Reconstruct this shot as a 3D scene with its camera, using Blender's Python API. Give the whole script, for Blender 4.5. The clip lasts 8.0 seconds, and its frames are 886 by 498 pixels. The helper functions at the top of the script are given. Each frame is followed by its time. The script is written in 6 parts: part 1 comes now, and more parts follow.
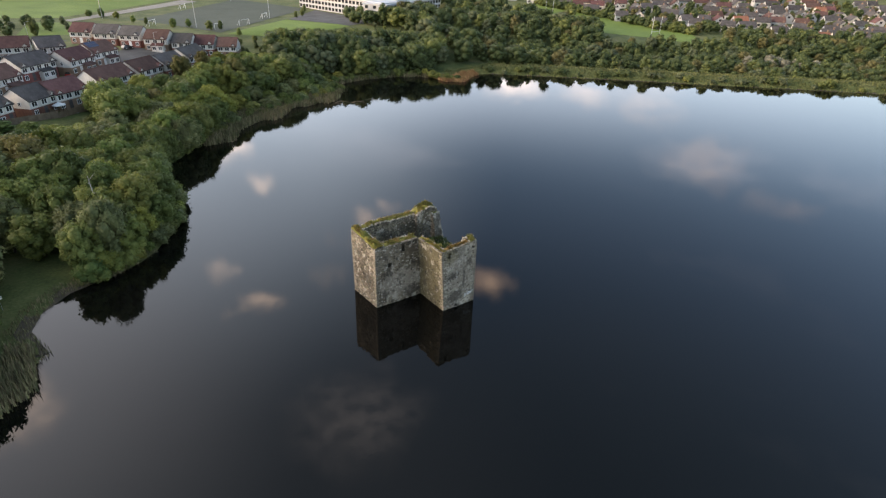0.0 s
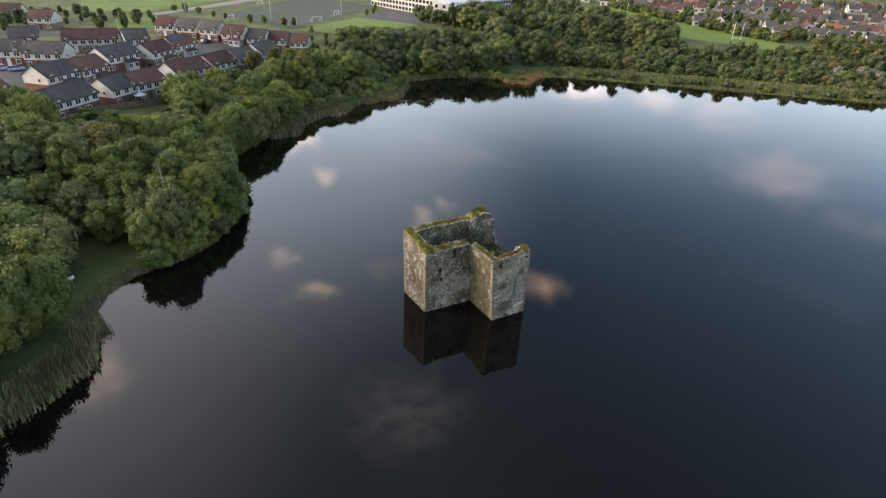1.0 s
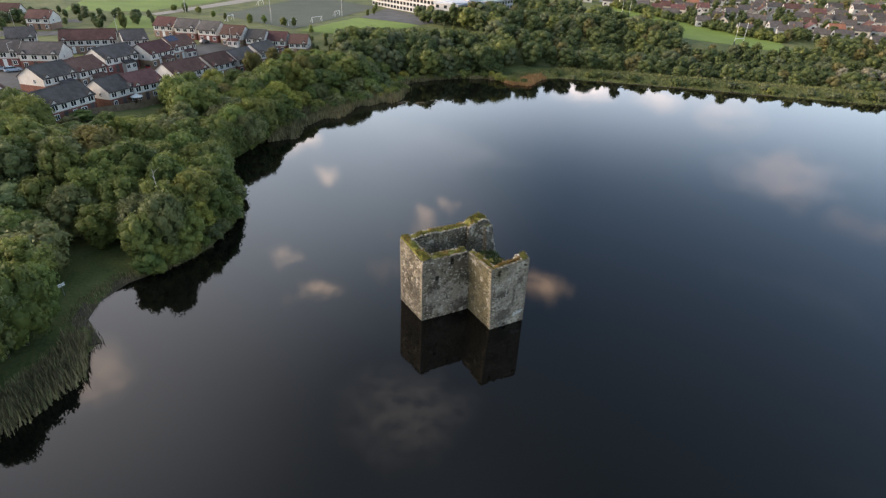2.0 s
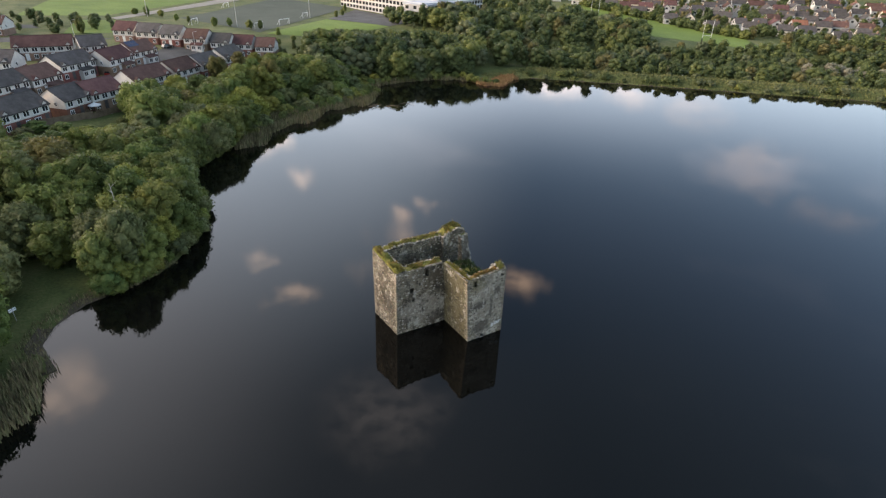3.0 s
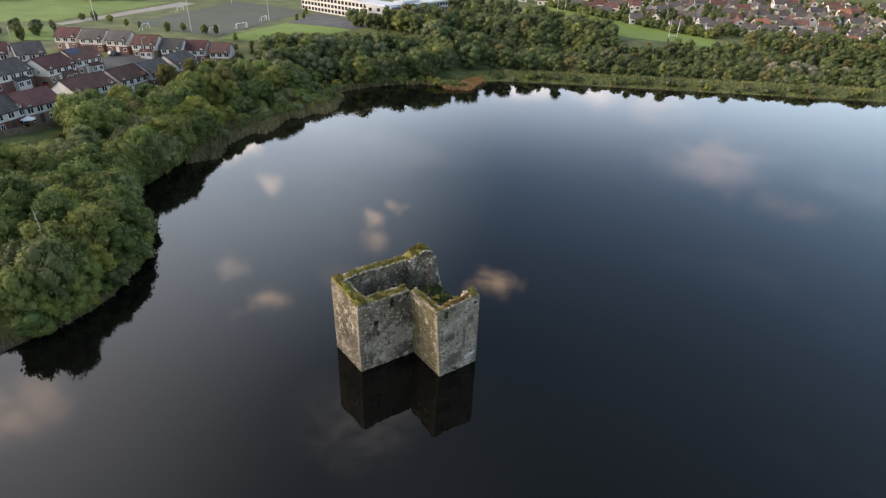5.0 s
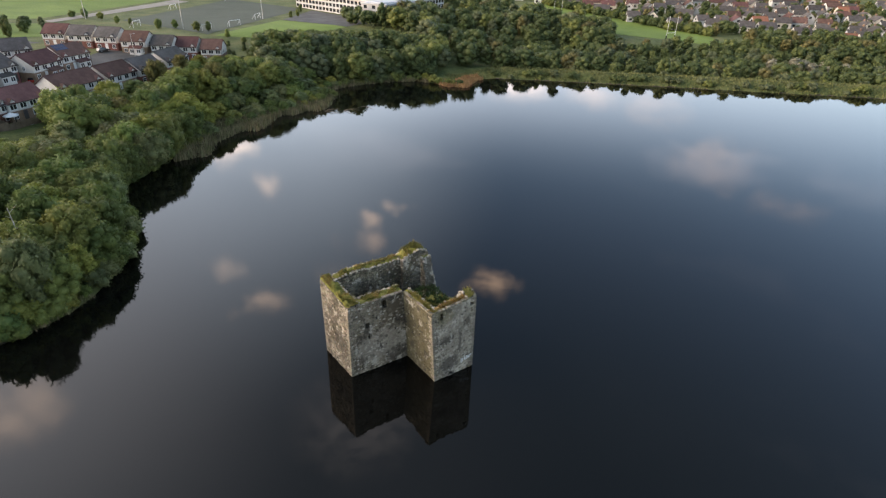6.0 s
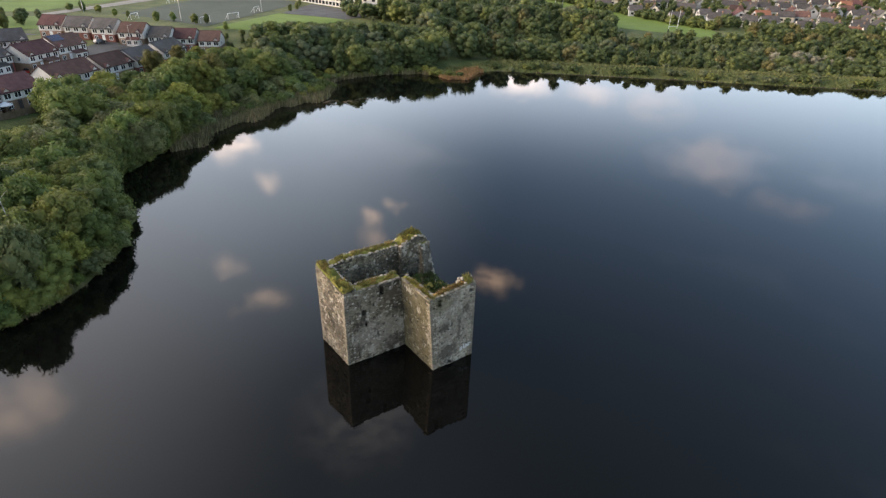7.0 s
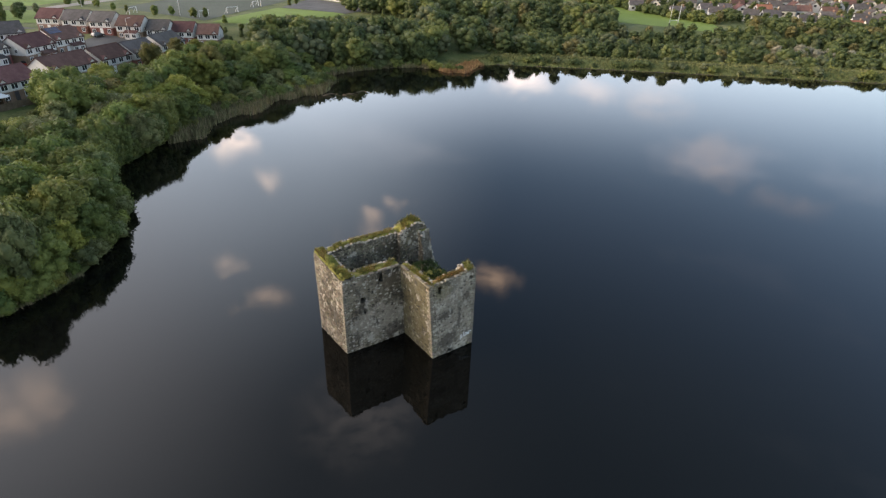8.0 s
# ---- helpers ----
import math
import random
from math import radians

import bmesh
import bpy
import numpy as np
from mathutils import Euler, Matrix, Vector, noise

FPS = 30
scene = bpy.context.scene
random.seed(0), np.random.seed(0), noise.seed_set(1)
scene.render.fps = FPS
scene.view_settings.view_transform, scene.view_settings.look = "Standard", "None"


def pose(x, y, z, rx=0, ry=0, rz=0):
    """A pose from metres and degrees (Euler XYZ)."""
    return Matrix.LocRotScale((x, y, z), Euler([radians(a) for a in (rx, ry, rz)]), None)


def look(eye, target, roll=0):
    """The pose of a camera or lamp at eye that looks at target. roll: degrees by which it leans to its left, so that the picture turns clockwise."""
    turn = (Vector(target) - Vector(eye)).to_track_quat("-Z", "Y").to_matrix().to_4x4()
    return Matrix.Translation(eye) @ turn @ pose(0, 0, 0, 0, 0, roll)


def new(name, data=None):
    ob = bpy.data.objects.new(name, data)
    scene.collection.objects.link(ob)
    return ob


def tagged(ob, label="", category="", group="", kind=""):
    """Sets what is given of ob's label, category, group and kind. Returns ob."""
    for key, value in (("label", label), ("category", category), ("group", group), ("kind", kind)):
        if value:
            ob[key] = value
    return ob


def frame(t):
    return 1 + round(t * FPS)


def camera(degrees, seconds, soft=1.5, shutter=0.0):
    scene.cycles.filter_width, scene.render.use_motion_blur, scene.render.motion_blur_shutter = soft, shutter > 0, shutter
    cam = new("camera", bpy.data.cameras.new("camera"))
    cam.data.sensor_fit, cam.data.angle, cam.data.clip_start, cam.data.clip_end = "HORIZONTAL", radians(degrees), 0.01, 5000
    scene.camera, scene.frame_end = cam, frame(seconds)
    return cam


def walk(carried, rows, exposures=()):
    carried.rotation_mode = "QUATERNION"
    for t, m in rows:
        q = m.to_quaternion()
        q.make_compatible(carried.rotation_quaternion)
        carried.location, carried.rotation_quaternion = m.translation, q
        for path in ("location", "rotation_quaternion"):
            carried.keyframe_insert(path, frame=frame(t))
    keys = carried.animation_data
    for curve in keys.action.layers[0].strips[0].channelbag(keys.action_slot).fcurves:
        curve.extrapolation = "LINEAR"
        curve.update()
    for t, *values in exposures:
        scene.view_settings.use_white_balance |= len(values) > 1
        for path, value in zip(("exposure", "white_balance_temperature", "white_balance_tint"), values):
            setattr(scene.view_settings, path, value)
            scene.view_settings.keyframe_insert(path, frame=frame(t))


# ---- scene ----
cam = camera(77.2, 8.0, 1.3)
PATH = [
    (0, (0.114, -0.134, 47.267), (1.152, 1.278, 46.303), 1.9),
    (0.5, (0.739, 0.38, 47.406), (1.664, 1.865, 46.437), 2.2),
    (1, (1.427, 0.964, 47.547), (2.295, 2.481, 46.575), 2.3),
    (1.5, (2.161, 1.624, 47.644), (3.011, 3.15, 46.67), 2.4),
    (3, (4.73, 4.714, 47.876), (5.662, 6.192, 46.904), 2.0),
    (3.5, (5.736, 6.126, 47.942), (6.706, 7.58, 46.971), 1.9),
    (4, (6.995, 7.629, 47.938), (7.982, 9.073, 46.967), 1.8),
    (4.5, (8.247, 9.164, 47.755), (9.249, 10.599, 46.788), 1.8),
    (6, (11.39, 12.835, 45.262), (12.413, 14.259, 44.3), 1.8),
    (6.5, (11.802, 13.164, 44.318), (12.822, 14.588, 43.352), 1.8),
    (7, (12.013, 13.227, 43.292), (13.032, 14.649, 42.323), 1.8),
    (7.5, (12.145, 13.23, 42.397), (13.163, 14.651, 41.426), 1.7),
    (8, (12.177, 13.272, 41.787), (13.193, 14.692, 40.811), 1.7),
]
walk(cam, [(t, look(eye, target, roll)) for t, eye, target, roll in PATH], [(0, 1.74, 6580, 12), (8, 1.74, 6580, 12)])

# ---- light ----
world = bpy.data.worlds.new("sky")
scene.world = world
world.use_nodes = True
SUN_AZ, SUN_EL = -64.0, 9.0


def direction(az, el):
    a, e = radians(az), radians(el)
    return (math.sin(a) * math.cos(e), math.cos(a) * math.cos(e), math.sin(e))


def build_sky():
    nt = world.node_tree
    N, L = nt.nodes, nt.links
    N.clear()
    out, bg = N.new("ShaderNodeOutputWorld"), N.new("ShaderNodeBackground")
    sky = N.new("ShaderNodeTexSky")
    sky.sky_type, sky.sun_disc = "NISHITA", False
    sky.sun_elevation, sky.sun_rotation = radians(SUN_EL), radians(SUN_AZ % 360)
    sky.air_density, sky.dust_density, sky.ozone_density = 1.0, 1.2, 2.0
    tc = N.new("ShaderNodeTexCoord")
    # broken evening cloud: soft streaks over the whole dome, thicker towards the horizon
    mp = N.new("ShaderNodeMapping")
    mp.inputs["Scale"].default_value = (1.0, 1.0, 3.2)
    L.new(tc.outputs["Generated"], mp.inputs["Vector"])
    n1 = N.new("ShaderNodeTexNoise")
    n1.inputs["Scale"].default_value, n1.inputs["Detail"].default_value, n1.inputs["Roughness"].default_value = 2.6, 5.0, 0.55
    L.new(mp.outputs["Vector"], n1.inputs["Vector"])
    r1 = N.new("ShaderNodeValToRGB")
    r1.color_ramp.elements[0].position, r1.color_ramp.elements[1].position = 0.56, 0.98
    L.new(n1.outputs["Fac"], r1.inputs["Fac"])
    sep = N.new("ShaderNodeSeparateXYZ")
    L.new(tc.outputs["Generated"], sep.inputs["Vector"])
    low = N.new("ShaderNodeMapRange")
    low.interpolation_type = "SMOOTHSTEP"
    for k, v in (("From Min", 0.42), ("From Max", 0.12), ("To Min", 0.12), ("To Max", 1.0)):
        low.inputs[k].default_value = v
    L.new(sep.outputs["Z"], low.inputs["Value"])
    cov = N.new("ShaderNodeMath")
    cov.operation = "MULTIPLY"
    L.new(r1.outputs["Color"], cov.inputs[0])
    L.new(low.outputs["Result"], cov.inputs[1])
    mix1 = N.new("ShaderNodeMix")
    mix1.data_type = "RGBA"
    L.new(cov.outputs[0], mix1.inputs["Factor"])
    tint = N.new("ShaderNodeMix")
    tint.data_type, tint.blend_type = "RGBA", "MULTIPLY"
    tint.inputs["Factor"].default_value = 1.0
    L.new(sky.outputs["Color"], tint.inputs["A"])
    # thin grey veil overhead
    up = N.new("ShaderNodeMapRange")
    up.interpolation_type = "SMOOTHSTEP"
    for k, v in (("From Min", 0.42), ("From Max", 0.8), ("To Min", 0.0), ("To Max", 1.0)):
        up.inputs[k].default_value = v
    L.new(sep.outputs["Z"], up.inputs["Value"])
    over = N.new("ShaderNodeMix")
    over.data_type = "RGBA"
    over.inputs["A"].default_value, over.inputs["B"].default_value = SKY_TINT, OVERHEAD_TINT
    L.new(up.outputs["Result"], over.inputs["Factor"])
    L.new(over.outputs["Result"], tint.inputs["B"])
    # the haze that brightens the low sky
    haze = N.new("ShaderNodeMapRange")
    haze.interpolation_type = "SMOOTHERSTEP"
    for k, v in (("From Min", 0.40), ("From Max", 0.10), ("To Min", 0.0), ("To Max", HAZE)):
        haze.inputs[k].default_value = v
    L.new(sep.outputs["Z"], haze.inputs["Value"])
    side = N.new("ShaderNodeVectorMath")
    side.operation = "DOT_PRODUCT"
    side.inputs[1].default_value = direction(8.0, 0.0)
    L.new(tc.outputs["Generated"], side.inputs[0])
    fall = N.new("ShaderNodeMapRange")
    for k, v in (("From Min", 0.35), ("From Max", 0.9), ("To Min", 0.34), ("To Max", 1.0)):
        fall.inputs[k].default_value = v
    L.new(side.outputs["Value"], fall.inputs["Value"])
    veil = N.new("ShaderNodeMath")
    veil.operation = "MULTIPLY"
    L.new(haze.outputs["Result"], veil.inputs[0])
    L.new(fall.outputs["Result"], veil.inputs[1])
    mixh = N.new("ShaderNodeMix")
    mixh.data_type = "RGBA"
    mixh.inputs["B"].default_value = HAZE_COLOUR
    L.new(veil.outputs[0], mixh.inputs["Factor"])
    L.new(tint.outputs["Result"], mixh.inputs["A"])
    L.new(mixh.outputs["Result"], mix1.inputs["A"])
    mix1.inputs["B"].default_value = CLOUD_COLOUR
    last = mix1.outputs["Result"]
    # small lit evening clouds, each a soft ragged puff in its direction, plus added glows
    nw = N.new("ShaderNodeTexNoise")
    nw.inputs["Scale"].default_value, nw.inputs["Detail"].default_value = 13.0, 5.0
    L.new(tc.outputs["Generated"], nw.inputs["Vector"])
    wob = N.new("ShaderNodeVectorMath")
    wob.operation = "MULTIPLY_ADD"
    wob.inputs[1].default_value, wob.inputs[2].default_value = (0.12, 0.12, 0.08), (-0.06, -0.06, -0.04)
    L.new(nw.outputs["Color"], wob.inputs[0])
    warped = N.new("ShaderNodeVectorMath")
    L.new(tc.outputs["Generated"], warped.inputs[0])
    L.new(wob.outputs[0], warped.inputs[1])
    flat = N.new("ShaderNodeVectorMath")
    flat.operation = "MULTIPLY"
    flat.inputs[1].default_value = (1, 1, 1.8)
    L.new(warped.outputs[0], flat.inputs[0])
    tear = N.new("ShaderNodeTexNoise")
    tear.inputs["Scale"].default_value, tear.inputs["Detail"].default_value, tear.inputs["Roughness"].default_value = 22.0, 5.0, 0.65
    L.new(mp.outputs["Vector"], tear.inputs["Vector"])
    torn = N.new("ShaderNodeMapRange")
    for k, v in (("From Min", 0.36), ("From Max", 0.6), ("To Min", 0.2), ("To Max", 1.0)):
        torn.inputs[k].default_value = v
    L.new(tear.outputs["Fac"], torn.inputs["Value"])
    for az, el, size, strength, warm in CLOUDS_AND_GLOWS:
        dist = N.new("ShaderNodeVectorMath")
        dist.operation = "DISTANCE"
        L.new(flat.outputs[0] if size < 0.3 else tc.outputs["Generated"], dist.inputs[0])
        dx, dy, dz = direction(az, el)
        dist.inputs[1].default_value = (dx, dy, dz * (1.8 if size < 0.3 else 1.0))
        f = N.new("ShaderNodeMapRange")
        f.interpolation_type = "SMOOTHSTEP"
        for k, v in (("From Min", size), ("From Max", 0.15 * size), ("To Min", 0.0), ("To Max", strength)):
            f.inputs[k].default_value = v
        L.new(dist.outputs["Value"], f.inputs["Value"])
        rag = N.new("ShaderNodeMath")
        rag.operation = "MULTIPLY"
        L.new(f.outputs["Result"], rag.inputs[0])
        if size < 0.3:
            L.new(torn.outputs["Result"], rag.inputs[1])
        else:
            rag.inputs[1].default_value = 0.8
        m = N.new("ShaderNodeMix")
        m.data_type = "RGBA"
        m.inputs["B"].default_value = [p + (q - p) * warm for p, q in zip(CLOUD_GREY, CLOUD_WARM)]
        L.new(rag.outputs[0], m.inputs["Factor"])
        L.new(last, m.inputs["A"])
        last = m.outputs["Result"]
    L.new(last, bg.inputs["Color"])
    bg.inputs["Strength"].default_value = SKY_STRENGTH
    L.new(bg.outputs[0], out.inputs["Surface"])


SKY_STRENGTH, HAZE = 0.15, 0.35
SKY_TINT = (1.08, 0.95, 0.93, 1)
OVERHEAD_TINT = (1.26, 1.04, 0.86, 1)
HAZE_COLOUR = (10.7, 11.6, 13.2, 1)
CLOUD_COLOUR, CLOUD_GREY, CLOUD_WARM = (9.8, 9.4, 9.9, 1), (9.2, 9.5, 10.0, 1), (19.0, 13.0, 8.8, 1)
# the last three, over 0.3 in size, are smooth glows added to brighten the water
CLOUDS_AND_GLOWS = [(15.1, 32.9, 0.050, 0.95, 0.9), (12.8, 33.6, 0.028, 0.5, 0.9), (16.4, 22.0, 0.034, 0.95, 0.8), (10.4, 28.5, 0.038, 0.85, 0.8), (26.0, 28.0, 0.042, 0.6, 1.0), (27.2, 26.0, 0.036, 0.55, 1.0),
          (30.7, 24.5, 0.034, 0.35, 0.9), (22.5, 31.0, 0.036, 0.3, 0.9), (41.7, 32.2, 0.066, 0.55, 1.0), (25.0, 45.5, 0.15, 0.20, 0.3), (62.8, 17.5, 0.085, 0.09, 1.0), (69.9, 19.7, 0.055, 0.06, 1.0),
          (-11.0, 35.7, 0.09, 0.8, 0.8), (13.9, 18.1, 0.06, 0.95, 0.7), (43.2, 12.2, 0.07, 0.55, 0.5), (49.8, 12.6, 0.06, 0.25, 0.7), (56.0, 12.5, 0.08, 0.08, 0.9), (20.0, 52.0, 0.42, 0.06, 0.1), (-14.0, 30.0, 0.55, 0.6, 0.08), (16.0, 20.0, 0.45, 0.5, -0.12)]
build_sky()
sun = new("sun", bpy.data.lights.new("sun", "SUN"))
sun.data.energy, sun.data.angle, sun.data.color = 1.5, radians(50), (1.0, 0.86, 0.72)
sun.matrix_basis = look(direction(SUN_AZ, 22.0), (0, 0, 0))


# ---- materials ----
def material(name, colours, scale=1.0, rough=0.85, bump=0.3, fine=12.0, vary="", spread=0.25, specular=0.3, metallic=0.0, stops=None, detail=6.0, bumpscale=None, stretch=None):
    """A mottled surface: colours blended by noise at two scales, with relief; vary: a random shade for each object or island."""
    m = bpy.data.materials.new(name)
    m.use_nodes = True
    N, L = m.node_tree.nodes, m.node_tree.links
    p = N["Principled BSDF"]
    p.inputs["Roughness"].default_value, p.inputs["Metallic"].default_value = rough, metallic
    p.inputs["Specular IOR Level"].default_value = specular
    tc = N.new("ShaderNodeTexCoord")
    n = N.new("ShaderNodeTexNoise")
    n.inputs["Scale"].default_value, n.inputs["Detail"].default_value, n.inputs["Roughness"].default_value = scale, detail, 0.62
    mp = N.new("ShaderNodeMapping")
    mp.inputs["Scale"].default_value = stretch or (1, 1, 1)
    L.new(tc.outputs["Object"], mp.inputs["Vector"])
    L.new(mp.outputs["Vector"], n.inputs["Vector"])
    n2 = N.new("ShaderNodeTexNoise")
    n2.inputs["Scale"].default_value, n2.inputs["Detail"].default_value = scale * fine, 3.0
    L.new(tc.outputs["Object"], n2.inputs["Vector"])
    add = N.new("ShaderNodeMath")
    add.operation = "MULTIPLY_ADD"
    add.inputs[1].default_value = 0.4
    L.new(n2.outputs["Fac"], add.inputs[0])
    half = N.new("ShaderNodeMath")
    half.operation = "MULTIPLY_ADD"
    half.inputs[1].default_value, half.inputs[2].default_value = 1.0, -0.2
    L.new(n.outputs["Fac"], half.inputs[0])
    L.new(half.outputs[0], add.inputs[2])
    r = N.new("ShaderNodeValToRGB")
    stops = stops or [0.3 + 0.4 * i / max(1, len(colours) - 1) for i in range(len(colours))]
    while len(r.color_ramp.elements) < len(colours):
        r.color_ramp.elements.new(0.5)
    for e, c, s in zip(r.color_ramp.elements, colours, stops):
        e.position, e.color = s, (*c, 1)
    L.new(add.outputs[0], r.inputs["Fac"])
    col = r.outputs["Color"]
    if vary:
        if vary == "object":
            src = N.new("ShaderNodeObjectInfo").outputs["Random"]
        else:
            src = N.new("ShaderNodeNewGeometry").outputs["Random Per Island"]
        h = N.new("ShaderNodeHueSaturation")
        v = N.new("ShaderNodeMapRange")
        v.inputs["To Min"].default_value, v.inputs["To Max"].default_value = 1 - spread, 1 + spread
        L.new(src, v.inputs["Value"])
        L.new(v.outputs["Result"], h.inputs["Value"])
        hv = N.new("ShaderNodeMapRange")
        hv.inputs["To Min"].default_value, hv.inputs["To Max"].default_value = 0.5 + 0.06 * spread, 0.5 - 0.10 * spread
        mul = N.new("ShaderNodeMath")
        mul.operation = "FRACT"
        m7 = N.new("ShaderNodeMath")
        m7.operation = "MULTIPLY"
        m7.inputs[1].default_value = 7.31
        L.new(src, m7.inputs[0])
        L.new(m7.outputs[0], mul.inputs[0])
        L.new(mul.outputs[0], hv.inputs["Value"])
        L.new(hv.outputs["Result"], h.inputs["Hue"])
        L.new(col, h.inputs["Color"])
        col = h.outputs["Color"]
    L.new(col, p.inputs["Base Color"])
    if bump:
        b = N.new("ShaderNodeBump")
        b.inputs["Strength"].default_value, b.inputs["Distance"].default_value = bump, bumpscale or 0.5 / (scale * fine)
        L.new(n2.outputs["Fac"], b.inputs["Height"])
        L.new(b.outputs[0], p.inputs["Normal"])
    return m


def leaf_material(name, dark, light, vary="object"):
    dark, light = [tuple(k * v for k, v in zip((1.30, 1.30, 1.38), c)) for c in (dark, light)]
    m = material(name, [dark, light], scale=0.35 if vary else 0.16, rough=0.62, bump=0, fine=9.0, vary=vary, spread=0.28, specular=0.25)
    N, L = m.node_tree.nodes, m.node_tree.links
    p = N["Principled BSDF"]
    tr = N.new("ShaderNodeBsdfTranslucent")
    mx = N.new("ShaderNodeMixShader")
    mx.inputs["Fac"].default_value = 0.3
    L.new(p.inputs["Base Color"].links[0].from_socket, tr.inputs["Color"])
    L.new(p.outputs[0], mx.inputs[1])
    L.new(tr.outputs[0], mx.inputs[2])
    L.new(mx.outputs[0], N["Material Output"].inputs["Surface"])
    return m


def stained(m, spots, pale=0.75):
    """Lays ragged stains and lime patches, each of its own place and size (centre, half sizes, colour, strength), and
    painted dark sockets over a material.
    """
    N, L = m.node_tree.nodes, m.node_tree.links
    p = N["Principled BSDF"]
    col = p.inputs["Base Color"].links[0].from_socket
    tc = N.new("ShaderNodeTexCoord")
    n = N.new("ShaderNodeTexNoise")
    n.inputs["Scale"].default_value, n.inputs["Detail"].default_value, n.inputs["Roughness"].default_value = 0.7, 7.0, 0.68
    L.new(tc.outputs["Object"], n.inputs["Vector"])
    warp = N.new("ShaderNodeVectorMath")
    warp.operation = "MULTIPLY_ADD"
    warp.inputs[1].default_value, warp.inputs[2].default_value = (4.0, 1.0, 4.6), (-2.0, -0.5, -2.3)
    L.new(n.outputs["Color"], warp.inputs[0])
    at = N.new("ShaderNodeVectorMath")
    L.new(tc.outputs["Object"], at.inputs[0])
    L.new(warp.outputs[0], at.inputs[1])
    for centre, half, colour, strength in spots:
        off = N.new("ShaderNodeVectorMath")
        off.operation = "SUBTRACT"
        off.inputs[1].default_value = centre
        L.new(at.outputs[0], off.inputs[0])
        div = N.new("ShaderNodeVectorMath")
        div.operation = "DIVIDE"
        div.inputs[1].default_value = half
        L.new(off.outputs[0], div.inputs[0])
        ln = N.new("ShaderNodeVectorMath")
        ln.operation = "LENGTH"
        L.new(div.outputs[0], ln.inputs[0])
        f = N.new("ShaderNodeMapRange")
        f.interpolation_type = "SMOOTHSTEP"
        for k, v in (("From Min", 1.15), ("From Max", 0.6), ("To Min", 0.0), ("To Max", strength)):
            f.inputs[k].default_value = v
        L.new(ln.outputs["Value"], f.inputs["Value"])
        mx = N.new("ShaderNodeMix")
        mx.data_type = "RGBA"
        mx.inputs["B"].default_value = (*colour, 1)
        L.new(f.outputs["Result"], mx.inputs["Factor"])
        L.new(col, mx.inputs["A"])
        col = mx.outputs["Result"]
    # damp dark blotches and lime bloom, a pace or less across
    for seed, lo, hi, colour, strength in ((3.0, 0.54, 0.60, (0.055, 0.047, 0.035), 0.75), (17.0, 0.56, 0.62, (0.45, 0.41, 0.34), 0.62)):
        mv = N.new("ShaderNodeMapping")
        mv.inputs["Location"].default_value, mv.inputs["Scale"].default_value = (seed, seed, seed), (1.0, 1.0, 0.7)
        L.new(tc.outputs["Object"], mv.inputs["Vector"])
        bl = N.new("ShaderNodeTexNoise")
        bl.inputs["Scale"].default_value, bl.inputs["Detail"].default_value, bl.inputs["Roughness"].default_value = 0.95, 6.0, 0.7
        L.new(mv.outputs["Vector"], bl.inputs["Vector"])
        f = N.new("ShaderNodeMapRange")
        for k, v in (("From Min", lo), ("From Max", hi), ("To Min", 0.0), ("To Max", strength)):
            f.inputs[k].default_value = v
        L.new(bl.outputs["Fac"], f.inputs["Value"])
        mx = N.new("ShaderNodeMix")
        mx.data_type = "RGBA"
        mx.inputs["B"].default_value = (*colour, 1)
        L.new(f.outputs["Result"], mx.inputs["Factor"])
        L.new(col, mx.inputs["A"])
        col = mx.outputs["Result"]
    # single stones: empty sockets' shade painted dark on the flat face, and pale fresh faces
    mp = N.new("ShaderNodeMapping")
    mp.inputs["Scale"].default_value = (2.4, 2.4, 3.6)
    L.new(tc.outputs["Object"], mp.inputs["Vector"])
    cell = N.new("ShaderNodeTexVoronoi")
    cell.inputs["Scale"].default_value = 1.0
    L.new(mp.outputs["Vector"], cell.inputs["Vector"])
    pick = N.new("ShaderNodeSeparateColor")
    L.new(cell.outputs["Color"], pick.inputs["Color"])
    for src, lo, hi, colour, strength in (("Red", 0.80, 0.86, (0.035, 0.030, 0.023), 0.92), ("Green", 0.84, 0.92, (0.50, 0.46, 0.38), pale)):
        f = N.new("ShaderNodeMapRange")
        for k, v in (("From Min", lo), ("From Max", hi), ("To Min", 0.0), ("To Max", strength)):
            f.inputs[k].default_value = v
        L.new(pick.outputs[src], f.inputs["Value"])
        near = N.new("ShaderNodeMapRange")
        for k, v in (("From Min", 0.5), ("From Max", 0.25), ("To Min", 0.0), ("To Max", 1.0)):
            near.inputs[k].default_value = v
        L.new(cell.outputs["Distance"], near.inputs["Value"])
        both = N.new("ShaderNodeMath")
        both.operation = "MULTIPLY"
        L.new(f.outputs["Result"], both.inputs[0])
        L.new(near.outputs["Result"], both.inputs[1])
        mx = N.new("ShaderNodeMix")
        mx.data_type = "RGBA"
        mx.inputs["B"].default_value = (*colour, 1)
        L.new(both.outputs[0], mx.inputs["Factor"])
        L.new(col, mx.inputs["A"])
        col = mx.outputs["Result"]
    L.new(col, p.inputs["Base Color"])
    return m


